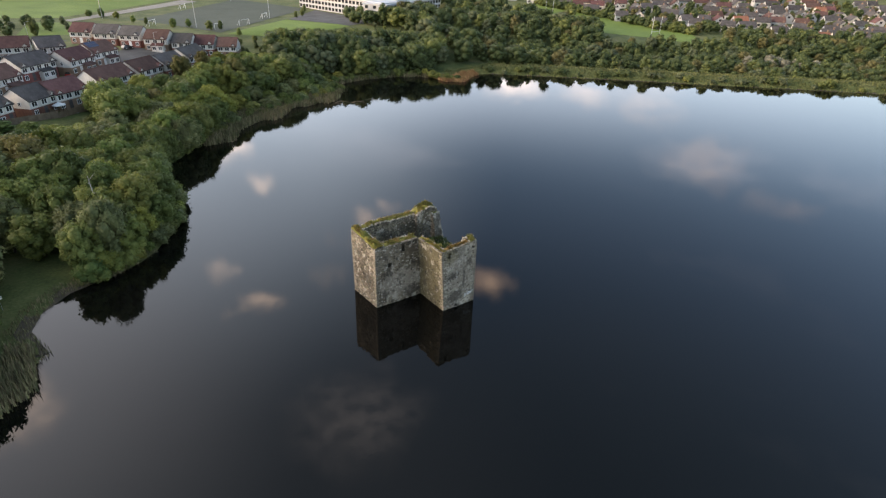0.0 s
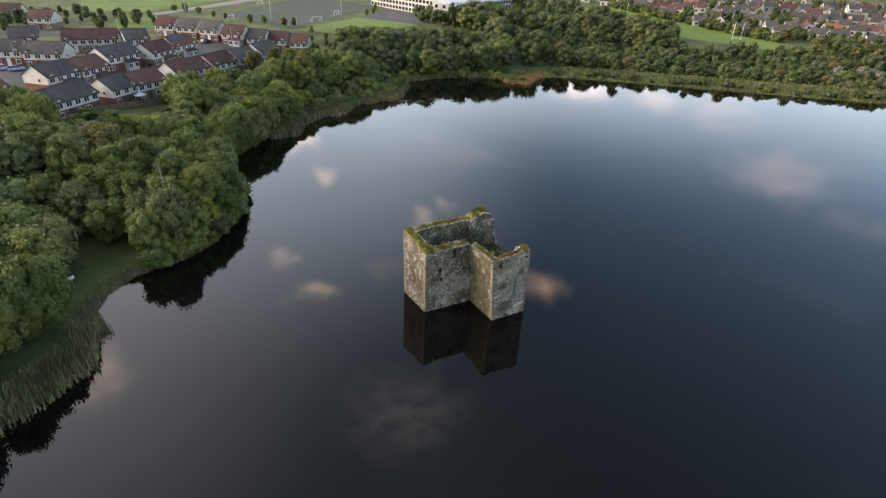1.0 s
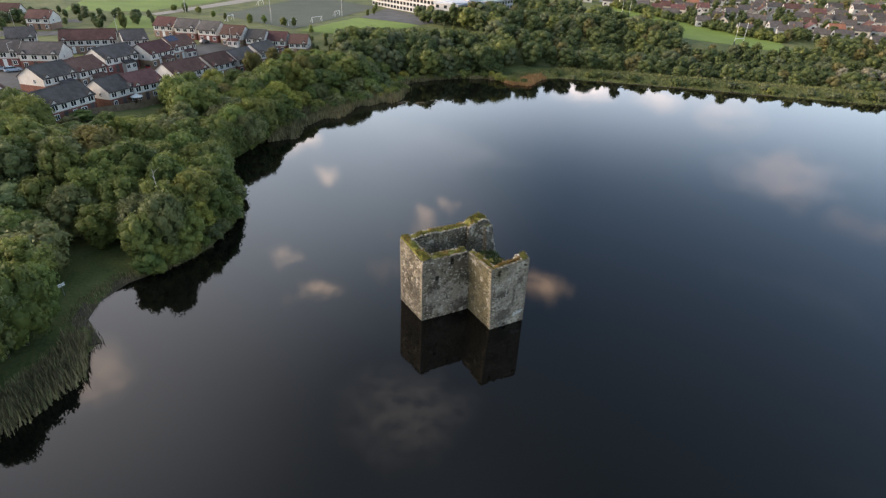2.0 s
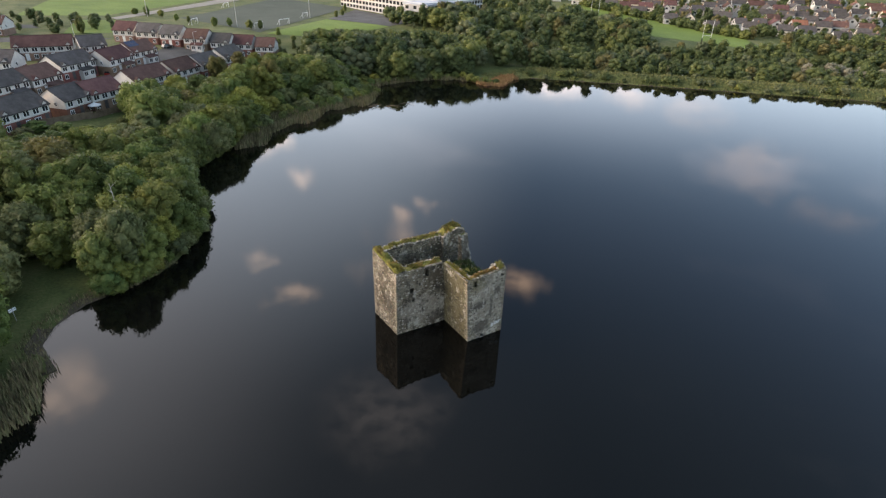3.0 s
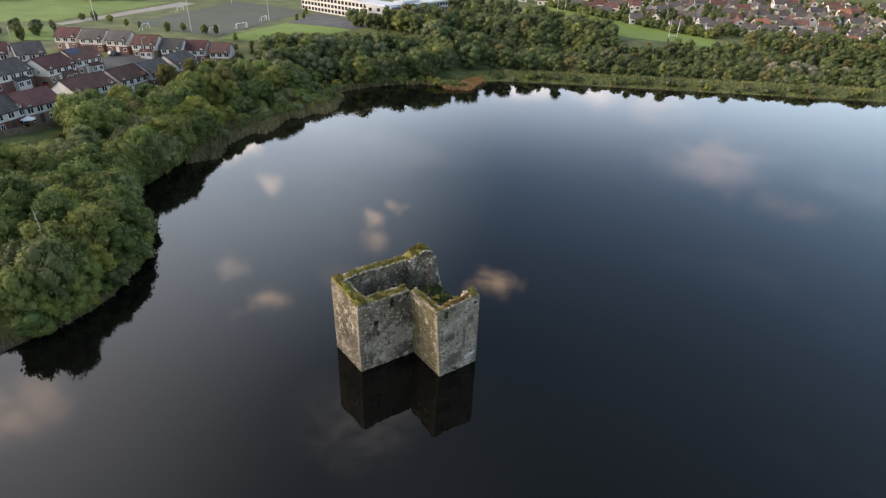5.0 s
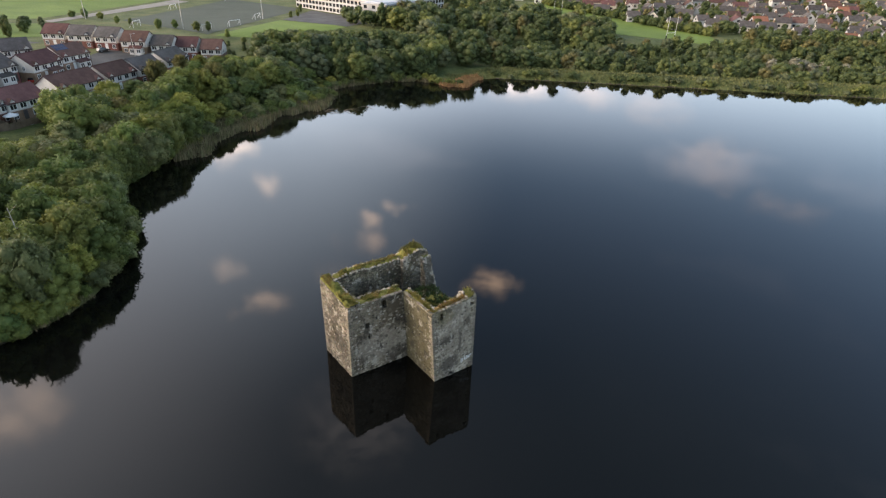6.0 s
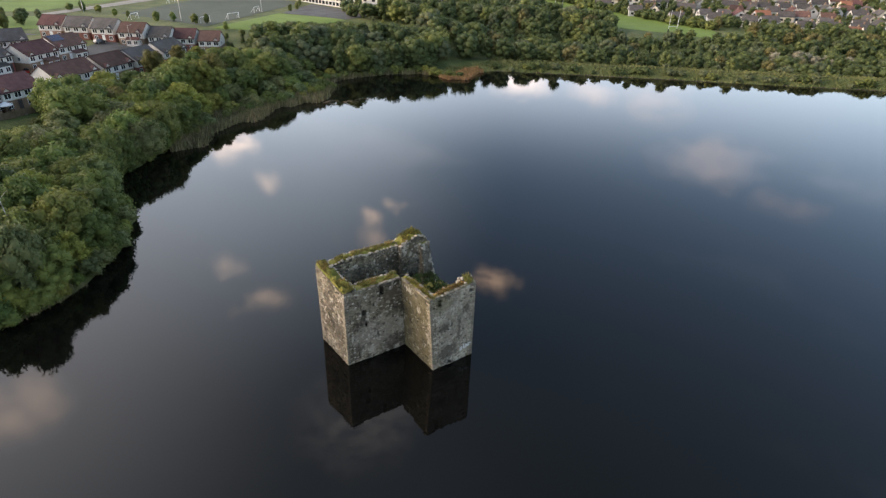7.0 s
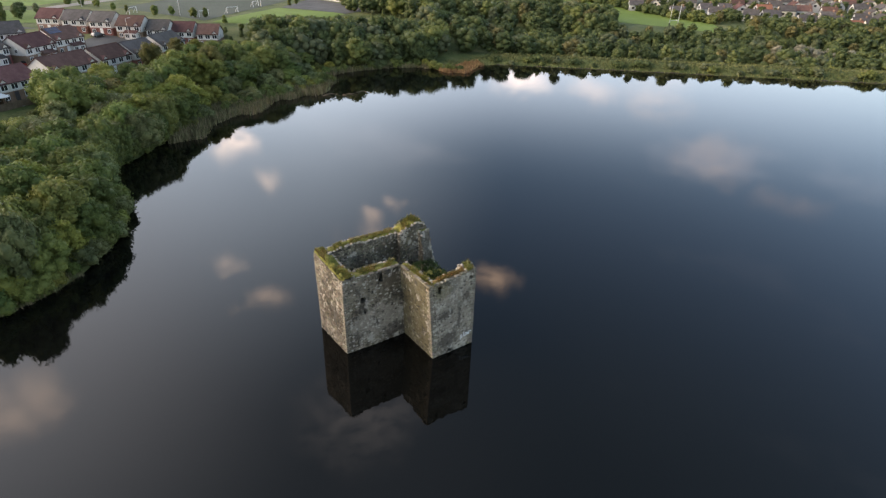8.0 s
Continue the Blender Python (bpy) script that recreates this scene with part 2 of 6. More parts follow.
LEAF_OAK = leaf_material("leaf_dark_green", (0.0448, 0.0649, 0.0165), (0.1243, 0.1507, 0.0374))
LEAF_MID = leaf_material("leaf_mid_green", (0.06048, 0.0814, 0.0187), (0.1635, 0.1848, 0.044))
LEAF_BRIGHT = leaf_material("leaf_yellow_green", (0.080, 0.096, 0.018), (0.210, 0.212, 0.040))
LEAF_WILLOW = leaf_material("leaf_grey_green", (0.060, 0.074, 0.027), (0.158, 0.170, 0.062))
LEAF_AUTUMN = leaf_material("leaf_olive_brown", (0.070, 0.068, 0.018), (0.165, 0.145, 0.038))
LEAF_BLOSSOM = leaf_material("leaf_pale_grey", (0.12, 0.115, 0.085), (0.27, 0.25, 0.20))
WOOD_LEAVES = {
    "oak": leaf_material("wood_dark_green", (0.034, 0.048, 0.016), (0.088, 0.108, 0.034), ""), "alder": leaf_material("wood_mid_green", (0.043, 0.058, 0.018), (0.108, 0.126, 0.038), ""),
    "ash": leaf_material("wood_yellow_green", (0.062, 0.078, 0.020), (0.155, 0.165, 0.042), ""), "willow": leaf_material("wood_grey_green", (0.052, 0.065, 0.029), (0.128, 0.138, 0.062), ""),
    "rowan": leaf_material("wood_olive_brown", (0.062, 0.059, 0.020), (0.135, 0.120, 0.042), ""), "hawthorn": leaf_material("wood_pale_grey", (0.120, 0.115, 0.075), (0.260, 0.240, 0.160), "")}
BARK = material("bark", [(0.03, 0.024, 0.018), (0.10, 0.085, 0.065)], 2.0, bump=0.6)
BIRCH = material("dead_birch_bark", [(0.22, 0.20, 0.17), (0.5, 0.47, 0.42)], 2.0, bump=0.4)
GRASS = material("rough_grass", [(0.046, 0.060, 0.016), (0.086, 0.102, 0.028), (0.135, 0.130, 0.048)], 0.12, rough=0.95, bump=0.6, fine=16, detail=9)
LAWN = material("mown_grass", [(0.090, 0.135, 0.020), (0.145, 0.20, 0.034)], 0.05, rough=0.95, bump=0.3, fine=20)
TRODDEN = material("trodden_grass", [(0.085, 0.095, 0.030), (0.15, 0.145, 0.055)], 0.2, rough=0.95, bump=0.4, fine=16)
MUD = material("wet_mud", [(0.035, 0.026, 0.017), (0.095, 0.072, 0.048)], 0.5, rough=0.8, bump=0.5)
ASPHALT = material("asphalt", [(0.055, 0.053, 0.05), (0.105, 0.10, 0.095)], 0.15, rough=0.9, bump=0.2, fine=20)
PITCH = material("dark_all_weather_pitch", [(0.046, 0.056, 0.036), (0.070, 0.078, 0.054)], 0.06, rough=0.95, bump=0.2, fine=20)
GRAVEL = material("pale_gravel", [(0.20, 0.18, 0.15), (0.30, 0.275, 0.24)], 0.2, rough=0.95, bump=0.3)
STONE = material("rubble_stone", [(0.05184, 0.042, 0.02494), (0.1512, 0.128, 0.086), (0.378, 0.335, 0.2494)], 0.36, bump=0.8, fine=10, vary="island", spread=0.36, detail=9, stretch=(1, 1, 0.5))
# darker olive-brown stone for the wing's west wall and the inner wall faces
STONE_OLIVE = material("dark_olive_stone", [(0.050, 0.044, 0.026), (0.118, 0.103, 0.064), (0.25, 0.225, 0.16)], 0.5, bump=0.8, fine=10, vary="island", spread=0.36, detail=9, stretch=(1, 1, 0.5))
QUOIN = material("dressed_stone", [(0.095, 0.080, 0.054), (0.29, 0.255, 0.19)], 1.6, bump=0.6, fine=7, vary="object", spread=0.25)
COPING = material("pale_loose_stone", [(0.16, 0.14, 0.105), (0.43, 0.39, 0.32)], 1.2, bump=0.6, fine=7, vary="object", spread=0.25)
MORTAR = material("lime_mortar_and_stains", [(0.03888, 0.031, 0.01892), (0.1058, 0.086, 0.05332), (0.2052, 0.176, 0.1221), (0.3996, 0.36, 0.2795)], 0.34, bump=0.9, fine=11, stops=[0.37, 0.45, 0.52, 0.61], detail=10, stretch=(1, 1, 0.5))
EARTH_MORTAR = material("eroded_earth_mortar", [(0.022, 0.019, 0.013), (0.075, 0.066, 0.048), (0.20, 0.185, 0.15)], 0.5, bump=0.9, fine=9, detail=9)
PALE_LIME, DARK_STAIN, BROWN_STAIN, OLIVE_STAIN = (0.38, 0.34, 0.275), (0.055, 0.047, 0.036), (0.135, 0.112, 0.076), (0.15, 0.13, 0.062)
TOWER_STAINS = [((36.6, 59.5, 3.2), (3.9, 1.6, 2.6), PALE_LIME, 0.5), ((35.4, 59.5, 8.0), (4.8, 1.6, 2.0), BROWN_STAIN, 0.6), ((38.3, 59.5, 1.1), (1.3, 1.2, 1.2), DARK_STAIN, 0.75),
                ((34.6, 59.5, 5.6), (1.2, 1.2, 0.5), DARK_STAIN, 0.4), ((43.2, 53.6, 5.2), (3.6, 1.4, 6.0), PALE_LIME, 0.42), ((42.3, 53.6, 1.7), (1.3, 1.2, 1.5), DARK_STAIN, 0.8),
                ((43.6, 53.6, 4.6), (0.55, 1.2, 2.3), DARK_STAIN, 0.65), ((41.6, 53.6, 5.8), (0.9, 1.0, 0.8), DARK_STAIN, 0.35), ((41.0, 53.6, 9.0), (1.5, 1.2, 1.5), OLIVE_STAIN, 0.5)]
for _m in (STONE, MORTAR, EARTH_MORTAR):
    stained(_m, TOWER_STAINS)
# a further dark olive tone over the whole of the wing's west face
stained(STONE_OLIVE, [((39.7, 56.5, 5.0), (1.6, 5.0, 8.5), (0.105, 0.090, 0.044), 0.65)], 0.3)
MOSS = material("moss", [(0.060, 0.062, 0.012), (0.145, 0.142, 0.026), (0.23, 0.19, 0.06)], 0.8, rough=0.98, bump=0.9, fine=8, detail=8)
LICHEN = material("rusty_lichen", [(0.09, 0.075, 0.02), (0.20, 0.13, 0.04), (0.33, 0.19, 0.075)], 0.9, rough=0.98, bump=0.9, fine=8, detail=8)
RUSTY = material("rusty_tufts", [(0.12, 0.10, 0.025), (0.30, 0.18, 0.06)], 0.9, rough=0.95, bump=0, vary="island", spread=0.35)
TUFT = material("dry_moss_tufts", [(0.06, 0.07, 0.014), (0.15, 0.14, 0.03), (0.27, 0.18, 0.06)], 0.7, rough=0.95, bump=0, vary="island", spread=0.35)
FERN = material("ivy_green", [(0.018, 0.036, 0.009), (0.05, 0.085, 0.02)], 0.8, rough=0.8, bump=0, vary="island", spread=0.4)
REED = material("reeds", [(0.095, 0.094, 0.040), (0.25, 0.215, 0.108)], 0.25, rough=0.9, bump=0, fine=10, vary="island", spread=0.45)
DAM_GRASS = material("rough_bank_grass", [(0.070, 0.086, 0.028), (0.150, 0.152, 0.058)], 0.12, rough=0.95, bump=0, fine=10, vary="island", spread=0.16)
REED_TAN = material("dead_reeds", [(0.21, 0.125, 0.05), (0.36, 0.23, 0.10)], 0.25, rough=0.9, bump=0, fine=10, vary="island", spread=0.3)
BRICK_RED = material("red_brick", [(0.12, 0.048, 0.036), (0.21, 0.092, 0.066)], 0.8, bump=0.3, vary="object", spread=0.15)
BRICK_BUFF = material("buff_brick", [(0.19, 0.12, 0.08), (0.29, 0.195, 0.135)], 0.8, bump=0.3, vary="object", spread=0.15)
RENDER_WHITE = material("white_roughcast", [(0.47, 0.44, 0.40), (0.62, 0.59, 0.545)], 0.5, bump=0.3, fine=20)
RENDER_GREY = material("grey_render", [(0.34, 0.335, 0.32), (0.46, 0.45, 0.43)], 0.3, bump=0.3, fine=20)
RENDER_CREAM = material("cream_roughcast", [(0.50, 0.44, 0.35), (0.66, 0.59, 0.48)], 0.5, bump=0.3, fine=20)
TILE_RED = material("brown_red_roof_tiles", [(0.078, 0.043, 0.037), (0.140, 0.080, 0.068)], 0.5, rough=0.9, bump=0.5, fine=14, vary="object", spread=0.2, specular=0.12)
TILE_GREY = material("slate_grey_roof_tiles", [(0.056, 0.050, 0.047), (0.110, 0.100, 0.094)], 0.5, rough=0.9, bump=0.5, fine=14, vary="object", spread=0.2, specular=0.12)
TILE_ORANGE = material("orange_roof_tiles", [(0.20, 0.085, 0.05), (0.32, 0.14, 0.085)], 0.5, rough=0.8, bump=0.5, fine=14)
GLASS_DARK = material("window_glass", [(0.012, 0.014, 0.016), (0.03, 0.033, 0.037)], 0.4, rough=0.08, bump=0, specular=0.6)
PAINT_WHITE = material("white_paint", [(0.62, 0.62, 0.60), (0.78, 0.78, 0.76)], 1.0, rough=0.5, bump=0.1)
STEEL = material("galvanised_steel", [(0.30, 0.31, 0.31), (0.46, 0.46, 0.46)], 1.5, rough=0.45, bump=0.1, metallic=0.6)
PANEL_BLUE = material("solar_cells", [(0.018, 0.025, 0.06), (0.04, 0.055, 0.11)], 1.0, rough=0.15, bump=0, specular=0.6)
RUBBER = material("black_rubber", [(0.012, 0.012, 0.012), (0.03, 0.03, 0.03)], 3.0, rough=0.8)
FENCE_WOOD = material("fence_timber", [(0.12, 0.085, 0.055), (0.22, 0.165, 0.11)], 1.0, bump=0.4)
ROOF_FLAT = material("pale_flat_roof", [(0.34, 0.35, 0.37), (0.47, 0.48, 0.50)], 0.2, rough=0.6, bump=0.1)
CHALK = material("white_spray_paint", [(0.55, 0.55, 0.53), (0.72, 0.72, 0.70)], 3.0, rough=0.7)


def car_paint(name, c):
    return material(name, [tuple(0.85 * v for v in c), c], 2.0, rough=0.25, bump=0, specular=0.6)


def water_material():
    m = bpy.data.materials.new("still_dark_water")
    m.use_nodes = True
    N, L = m.node_tree.nodes, m.node_tree.links
    p = N["Principled BSDF"]
    p.inputs["IOR"].default_value, p.inputs["Roughness"].default_value = 1.333, 0.02
    p.inputs["Specular IOR Level"].default_value = 0.5
    tc = N.new("ShaderNodeTexCoord")
    n0 = N.new("ShaderNodeTexNoise")
    n0.inputs["Scale"].default_value, n0.inputs["Detail"].default_value = 0.02, 3
    L.new(tc.outputs["Object"], n0.inputs["Vector"])
    r = N.new("ShaderNodeValToRGB")
    r.color_ramp.elements[0].position, r.color_ramp.elements[1].position = 0.3, 0.7
    r.color_ramp.elements[0].color, r.color_ramp.elements[1].color = (0.0022, 0.0024, 0.0022, 1), (0.0036, 0.0036, 0.0030, 1)
    L.new(n0.outputs["Fac"], r.inputs["Fac"])
    L.new(r.outputs["Color"], p.inputs["Base Color"])
    n1 = N.new("ShaderNodeTexNoise")
    n1.inputs["Scale"].default_value, n1.inputs["Detail"].default_value = 1.6, 3
    mp = N.new("ShaderNodeMapping")
    mp.inputs["Scale"].default_value, mp.inputs["Rotation"].default_value = (1.0, 2.4, 1.0), (0, 0, radians(35))
    L.new(tc.outputs["Object"], mp.inputs["Vector"])
    L.new(mp.outputs["Vector"], n1.inputs["Vector"])
    n2 = N.new("ShaderNodeTexNoise")
    n2.inputs["Scale"].default_value, n2.inputs["Detail"].default_value = 0.035, 4
    L.new(tc.outputs["Object"], n2.inputs["Vector"])
    cat = N.new("ShaderNodeMapRange")
    for k, v in (("From Min", 0.42), ("From Max", 0.65), ("To Min", 0.15), ("To Max", 1.0)):
        cat.inputs[k].default_value = v
    L.new(n2.outputs["Fac"], cat.inputs["Value"])
    mul = N.new("ShaderNodeMath")
    mul.operation = "MULTIPLY"
    L.new(n1.outputs["Fac"], mul.inputs[0])
    L.new(cat.outputs["Result"], mul.inputs[1])
    b = N.new("ShaderNodeBump")
    b.inputs["Strength"].default_value, b.inputs["Distance"].default_value = 0.22, 0.02
    L.new(mul.outputs[0], b.inputs["Height"])
    L.new(b.outputs[0], p.inputs["Normal"])
    return m


WATER = water_material()


# ---- building helpers ----
def mesh_object(name, verts, faces, mat, parent=None, label="", smooth=False):
    me = bpy.data.meshes.new(name)
    me.from_pydata([tuple(v) for v in verts], [], [tuple(f) for f in faces])
    me.update()
    if smooth:
        me.shade_smooth()
    me.materials.append(mat)
    ob = new(name, me)
    if parent:
        ob.parent = parent
    if label:
        tagged(ob, label)
    return ob


def part(name, bm, mat, parent, label=""):
    me = bpy.data.meshes.new(name)
    bm.to_mesh(me)
    bm.free()
    me.materials.append(mat)
    ob = new(name, me)
    ob.parent = parent
    return tagged(ob, label)


def add_box(bm, lo, hi, bevel=0.0, turn=None):
    r = bmesh.ops.create_cube(bm, size=1)
    vs = r["verts"]
    c = [(a + b) / 2 for a, b in zip(lo, hi)]
    s = [b - a for a, b in zip(lo, hi)]
    bmesh.ops.scale(bm, vec=s, verts=vs)
    if turn:
        bmesh.ops.rotate(bm, matrix=turn, verts=vs)
    bmesh.ops.translate(bm, vec=c, verts=vs)
    if bevel:
        bmesh.ops.bevel(bm, geom=list({e for v in vs for e in v.link_edges}), offset=bevel, segments=1, affect="EDGES")
    return bm


def box(lo, hi, bevel=0.0):
    return add_box(bmesh.new(), lo, hi, bevel)


def add_rod(bm, a, b, r0, r1=None, n=6):
    a, b = Vector(a), Vector(b)
    q = (b - a).to_track_quat("Z", "Y")
    rings = []
    for p, r in ((a, r0), (b, r0 if r1 is None else r1)):
        rings.append([bm.verts.new(p + q @ Vector((r * math.cos(2 * math.pi * k / n), r * math.sin(2 * math.pi * k / n), 0))) for k in range(n)])
    for k in range(n):
        bm.faces.new((rings[0][k], rings[0][(k + 1) % n], rings[1][(k + 1) % n], rings[1][k]))
    bm.faces.new(rings[0][::-1])
    bm.faces.new(rings[1])
    return bm


def rod(a, b, r0, r1=None, n=6):
    return add_rod(bmesh.new(), a, b, r0, r1, n)


def empty(name, m, label, category, group="", kind=""):
    ob = new(name)
    ob.empty_display_size = 0.3
    ob.matrix_basis = m
    return tagged(ob, label, category, group, kind)


# ---- the land ----
SHORE = [(-62, 30), (-33, 50.5), (-17.5, 62), (-12.5, 67.2), (-7.6, 73.6), (-9.5, 80), (-8, 84), (-4, 88), (1, 89), (5, 91), (9, 94), (14, 101), (17.5, 109), (17.5, 118), (16, 127),
         (19, 135), (27, 144), (33, 151), (48, 164), (62, 171), (80, 178.5), (88, 184), (89, 194), (100, 197), (117, 196), (128, 192), (131, 181), (136, 178), (147, 184), (155, 183),
         (178, 164), (207, 138), (225, 122), (246, 103), (273, 79), (318, 40), (330, -40), (280, -140), (140, -200), (-20, -160), (-90, -60)]
SEG = np.array(SHORE, float)


def shore_distance(x, y):
    """Metres inland from the water's edge; negative over the water."""
    x, y = np.asarray(x, float), np.asarray(y, float)
    best = np.full(x.shape, 1e9)
    inside = np.zeros(x.shape, bool)
    for (ax, ay), (bx, by) in zip(SEG, np.roll(SEG, -1, 0)):
        dx, dy = bx - ax, by - ay
        t = np.clip(((x - ax) * dx + (y - ay) * dy) / (dx * dx + dy * dy), 0, 1)
        best = np.minimum(best, np.hypot(x - ax - t * dx, y - ay - t * dy))
        cross = (ay > y) != (by > y)
        xi = ax + (y - ay) * dx / (dy if abs(dy) > 1e-9 else 1e-9)
        inside ^= cross & (x < xi)
    return np.where(inside, -best, best)


def ease(a, b, v):
    t = np.clip((v - a) / (b - a), 0, 1)
    return t * t * (3 - 2 * t)


def land(x, y):
    """Height of the ground."""
    x, y = np.asarray(x, float), np.asarray(y, float)
    d = shore_distance(x, y)
    d = d + 0.6 * np.sin(0.61 * x + 0.4 * y) * np.sin(0.37 * y - 0.5 * x)
    bed = np.clip(0.25 * d, -3.0, 0)
    blend = ease(104, 118, y)
    west2 = 0.45 * ease(0, 2.5, d) + 6.8 * ease(4, 34, d) + 3.6 * ease(36, 75, d) + 0.02 * np.clip(d - 140, 0, 700)
    west = (1 - blend) * (0.5 * ease(0, 3, d) + 3.0 * ease(18, 50, d)) + blend * west2
    east = 2.4 * ease(0, 7, d) - 4.9 * ease(10.5, 23, d) + 5.7 * ease(42, 80, d) + 2.0 * ease(62, 92, d) + 0.055 * np.clip(d - 130, 0, 260) + 0.03 * np.clip(d - 390, 0, 900)
    w = ease(128, 190, x - 0.4 * (y - 190))
    return np.where(d < 0, bed, (1 - w) * west + w * east)


def land_at(x, y):
    return float(land(np.array([x]), np.array([y]))[0])


def sheet(name, xs, ys, mat, zf, label, category="ground"):
    gx, gy = np.meshgrid(xs, ys)
    gz = zf(gx, gy)
    nx, ny = len(xs), len(ys)
    verts = np.stack([gx.ravel(), gy.ravel(), gz.ravel()], 1)
    i = np.arange(ny - 1)[:, None] * nx + np.arange(nx - 1)[None, :]
    faces = np.stack([i, i + 1, i + 1 + nx, i + nx], -1).reshape(-1, 4)
    ob = mesh_object(name, verts.tolist(), faces.tolist(), mat, smooth=True)
    return tagged(ob, label, category, kind="structure")


def axis(lo, hi, step):
    inner = list(np.arange(lo, hi + 0.1, step))
    return np.array([lo - 2600, lo - 1500, lo - 800, lo - 450, lo - 250, lo - 120, lo - 50] + inner + [hi + 50, hi + 120, hi + 250, hi + 450, hi + 800, hi + 1500, hi + 2600])


sheet("ground", axis(-110, 480, 3.0), axis(20, 460, 3.0), GRASS, land, "rough grassy ground sloping down to the water", "ground")


def drape(name, corners, nx, ny, mat, lift, label, category):
    """A sheet laid over the ground between four corners."""
    a, b, c, d = [np.array(p, float) for p in corners]
    verts, faces = [], []
    for j in range(ny + 1):
        for i in range(nx + 1):
            u, v = i / nx, j / ny
            p = (a * (1 - u) + b * u) * (1 - v) + (d * (1 - u) + c * u) * v
            verts.append((p[0], p[1], land_at(p[0], p[1]) + lift))
    for j in range(ny):
        for i in range(nx):
            k = j * (nx + 1) + i
            faces.append((k, k + 1, k + nx + 2, k + nx + 1))
    ob = mesh_object(name, verts, faces, mat, smooth=True)
    return tagged(ob, label, category, kind="structure")


def lake_outline(grow):
    """The shore moved outwards a little, so that the water runs in under the bank."""
    out = []
    for k in range(len(SEG)):
        e = SEG[(k + 1) % len(SEG)] - SEG[k - 1]
        n = np.array([-e[1], e[0]]) / np.linalg.norm(e)
        out.append((SEG[k][0] + grow * n[0], SEG[k][1] + grow * n[1], 0.0))
    return out


water = mesh_object("water", lake_outline(2.0), [tuple(range(len(SHORE) - 1, -1, -1))], WATER)
tagged(water, "still dark lake water mirroring the evening sky", "water", kind="structure")

# ---- the ruined tower ----
# corners, base and top: west back, west front, inner angle, wing west, wing east, north-east, north gable's end
CORNERS = {
    "bl": ((32.0, 65.8), (31.9, 65.9)), "fl": ((32.35, 59.6), (32.3, 59.6)), "in": ((39.9, 59.45), (39.35, 59.5)),
    "fr": ((40.08, 53.65), (39.35, 53.55)), "r": ((45.57, 53.6), (45.56, 53.6)), "ne": ((45.6, 65.3), (45.5, 65.3)), "nm": ((41.9, 65.5), (41.8, 65.5)), "nw": ((33.0, 65.75), (32.9, 65.8))}
WALL_H = 10.0
tower = empty("tower_ruin", pose(0, 0, 0), "roofless L-shaped stone tower ruin with mossy wall tops standing in water", "tower ruin")
RNG = random.Random(7)


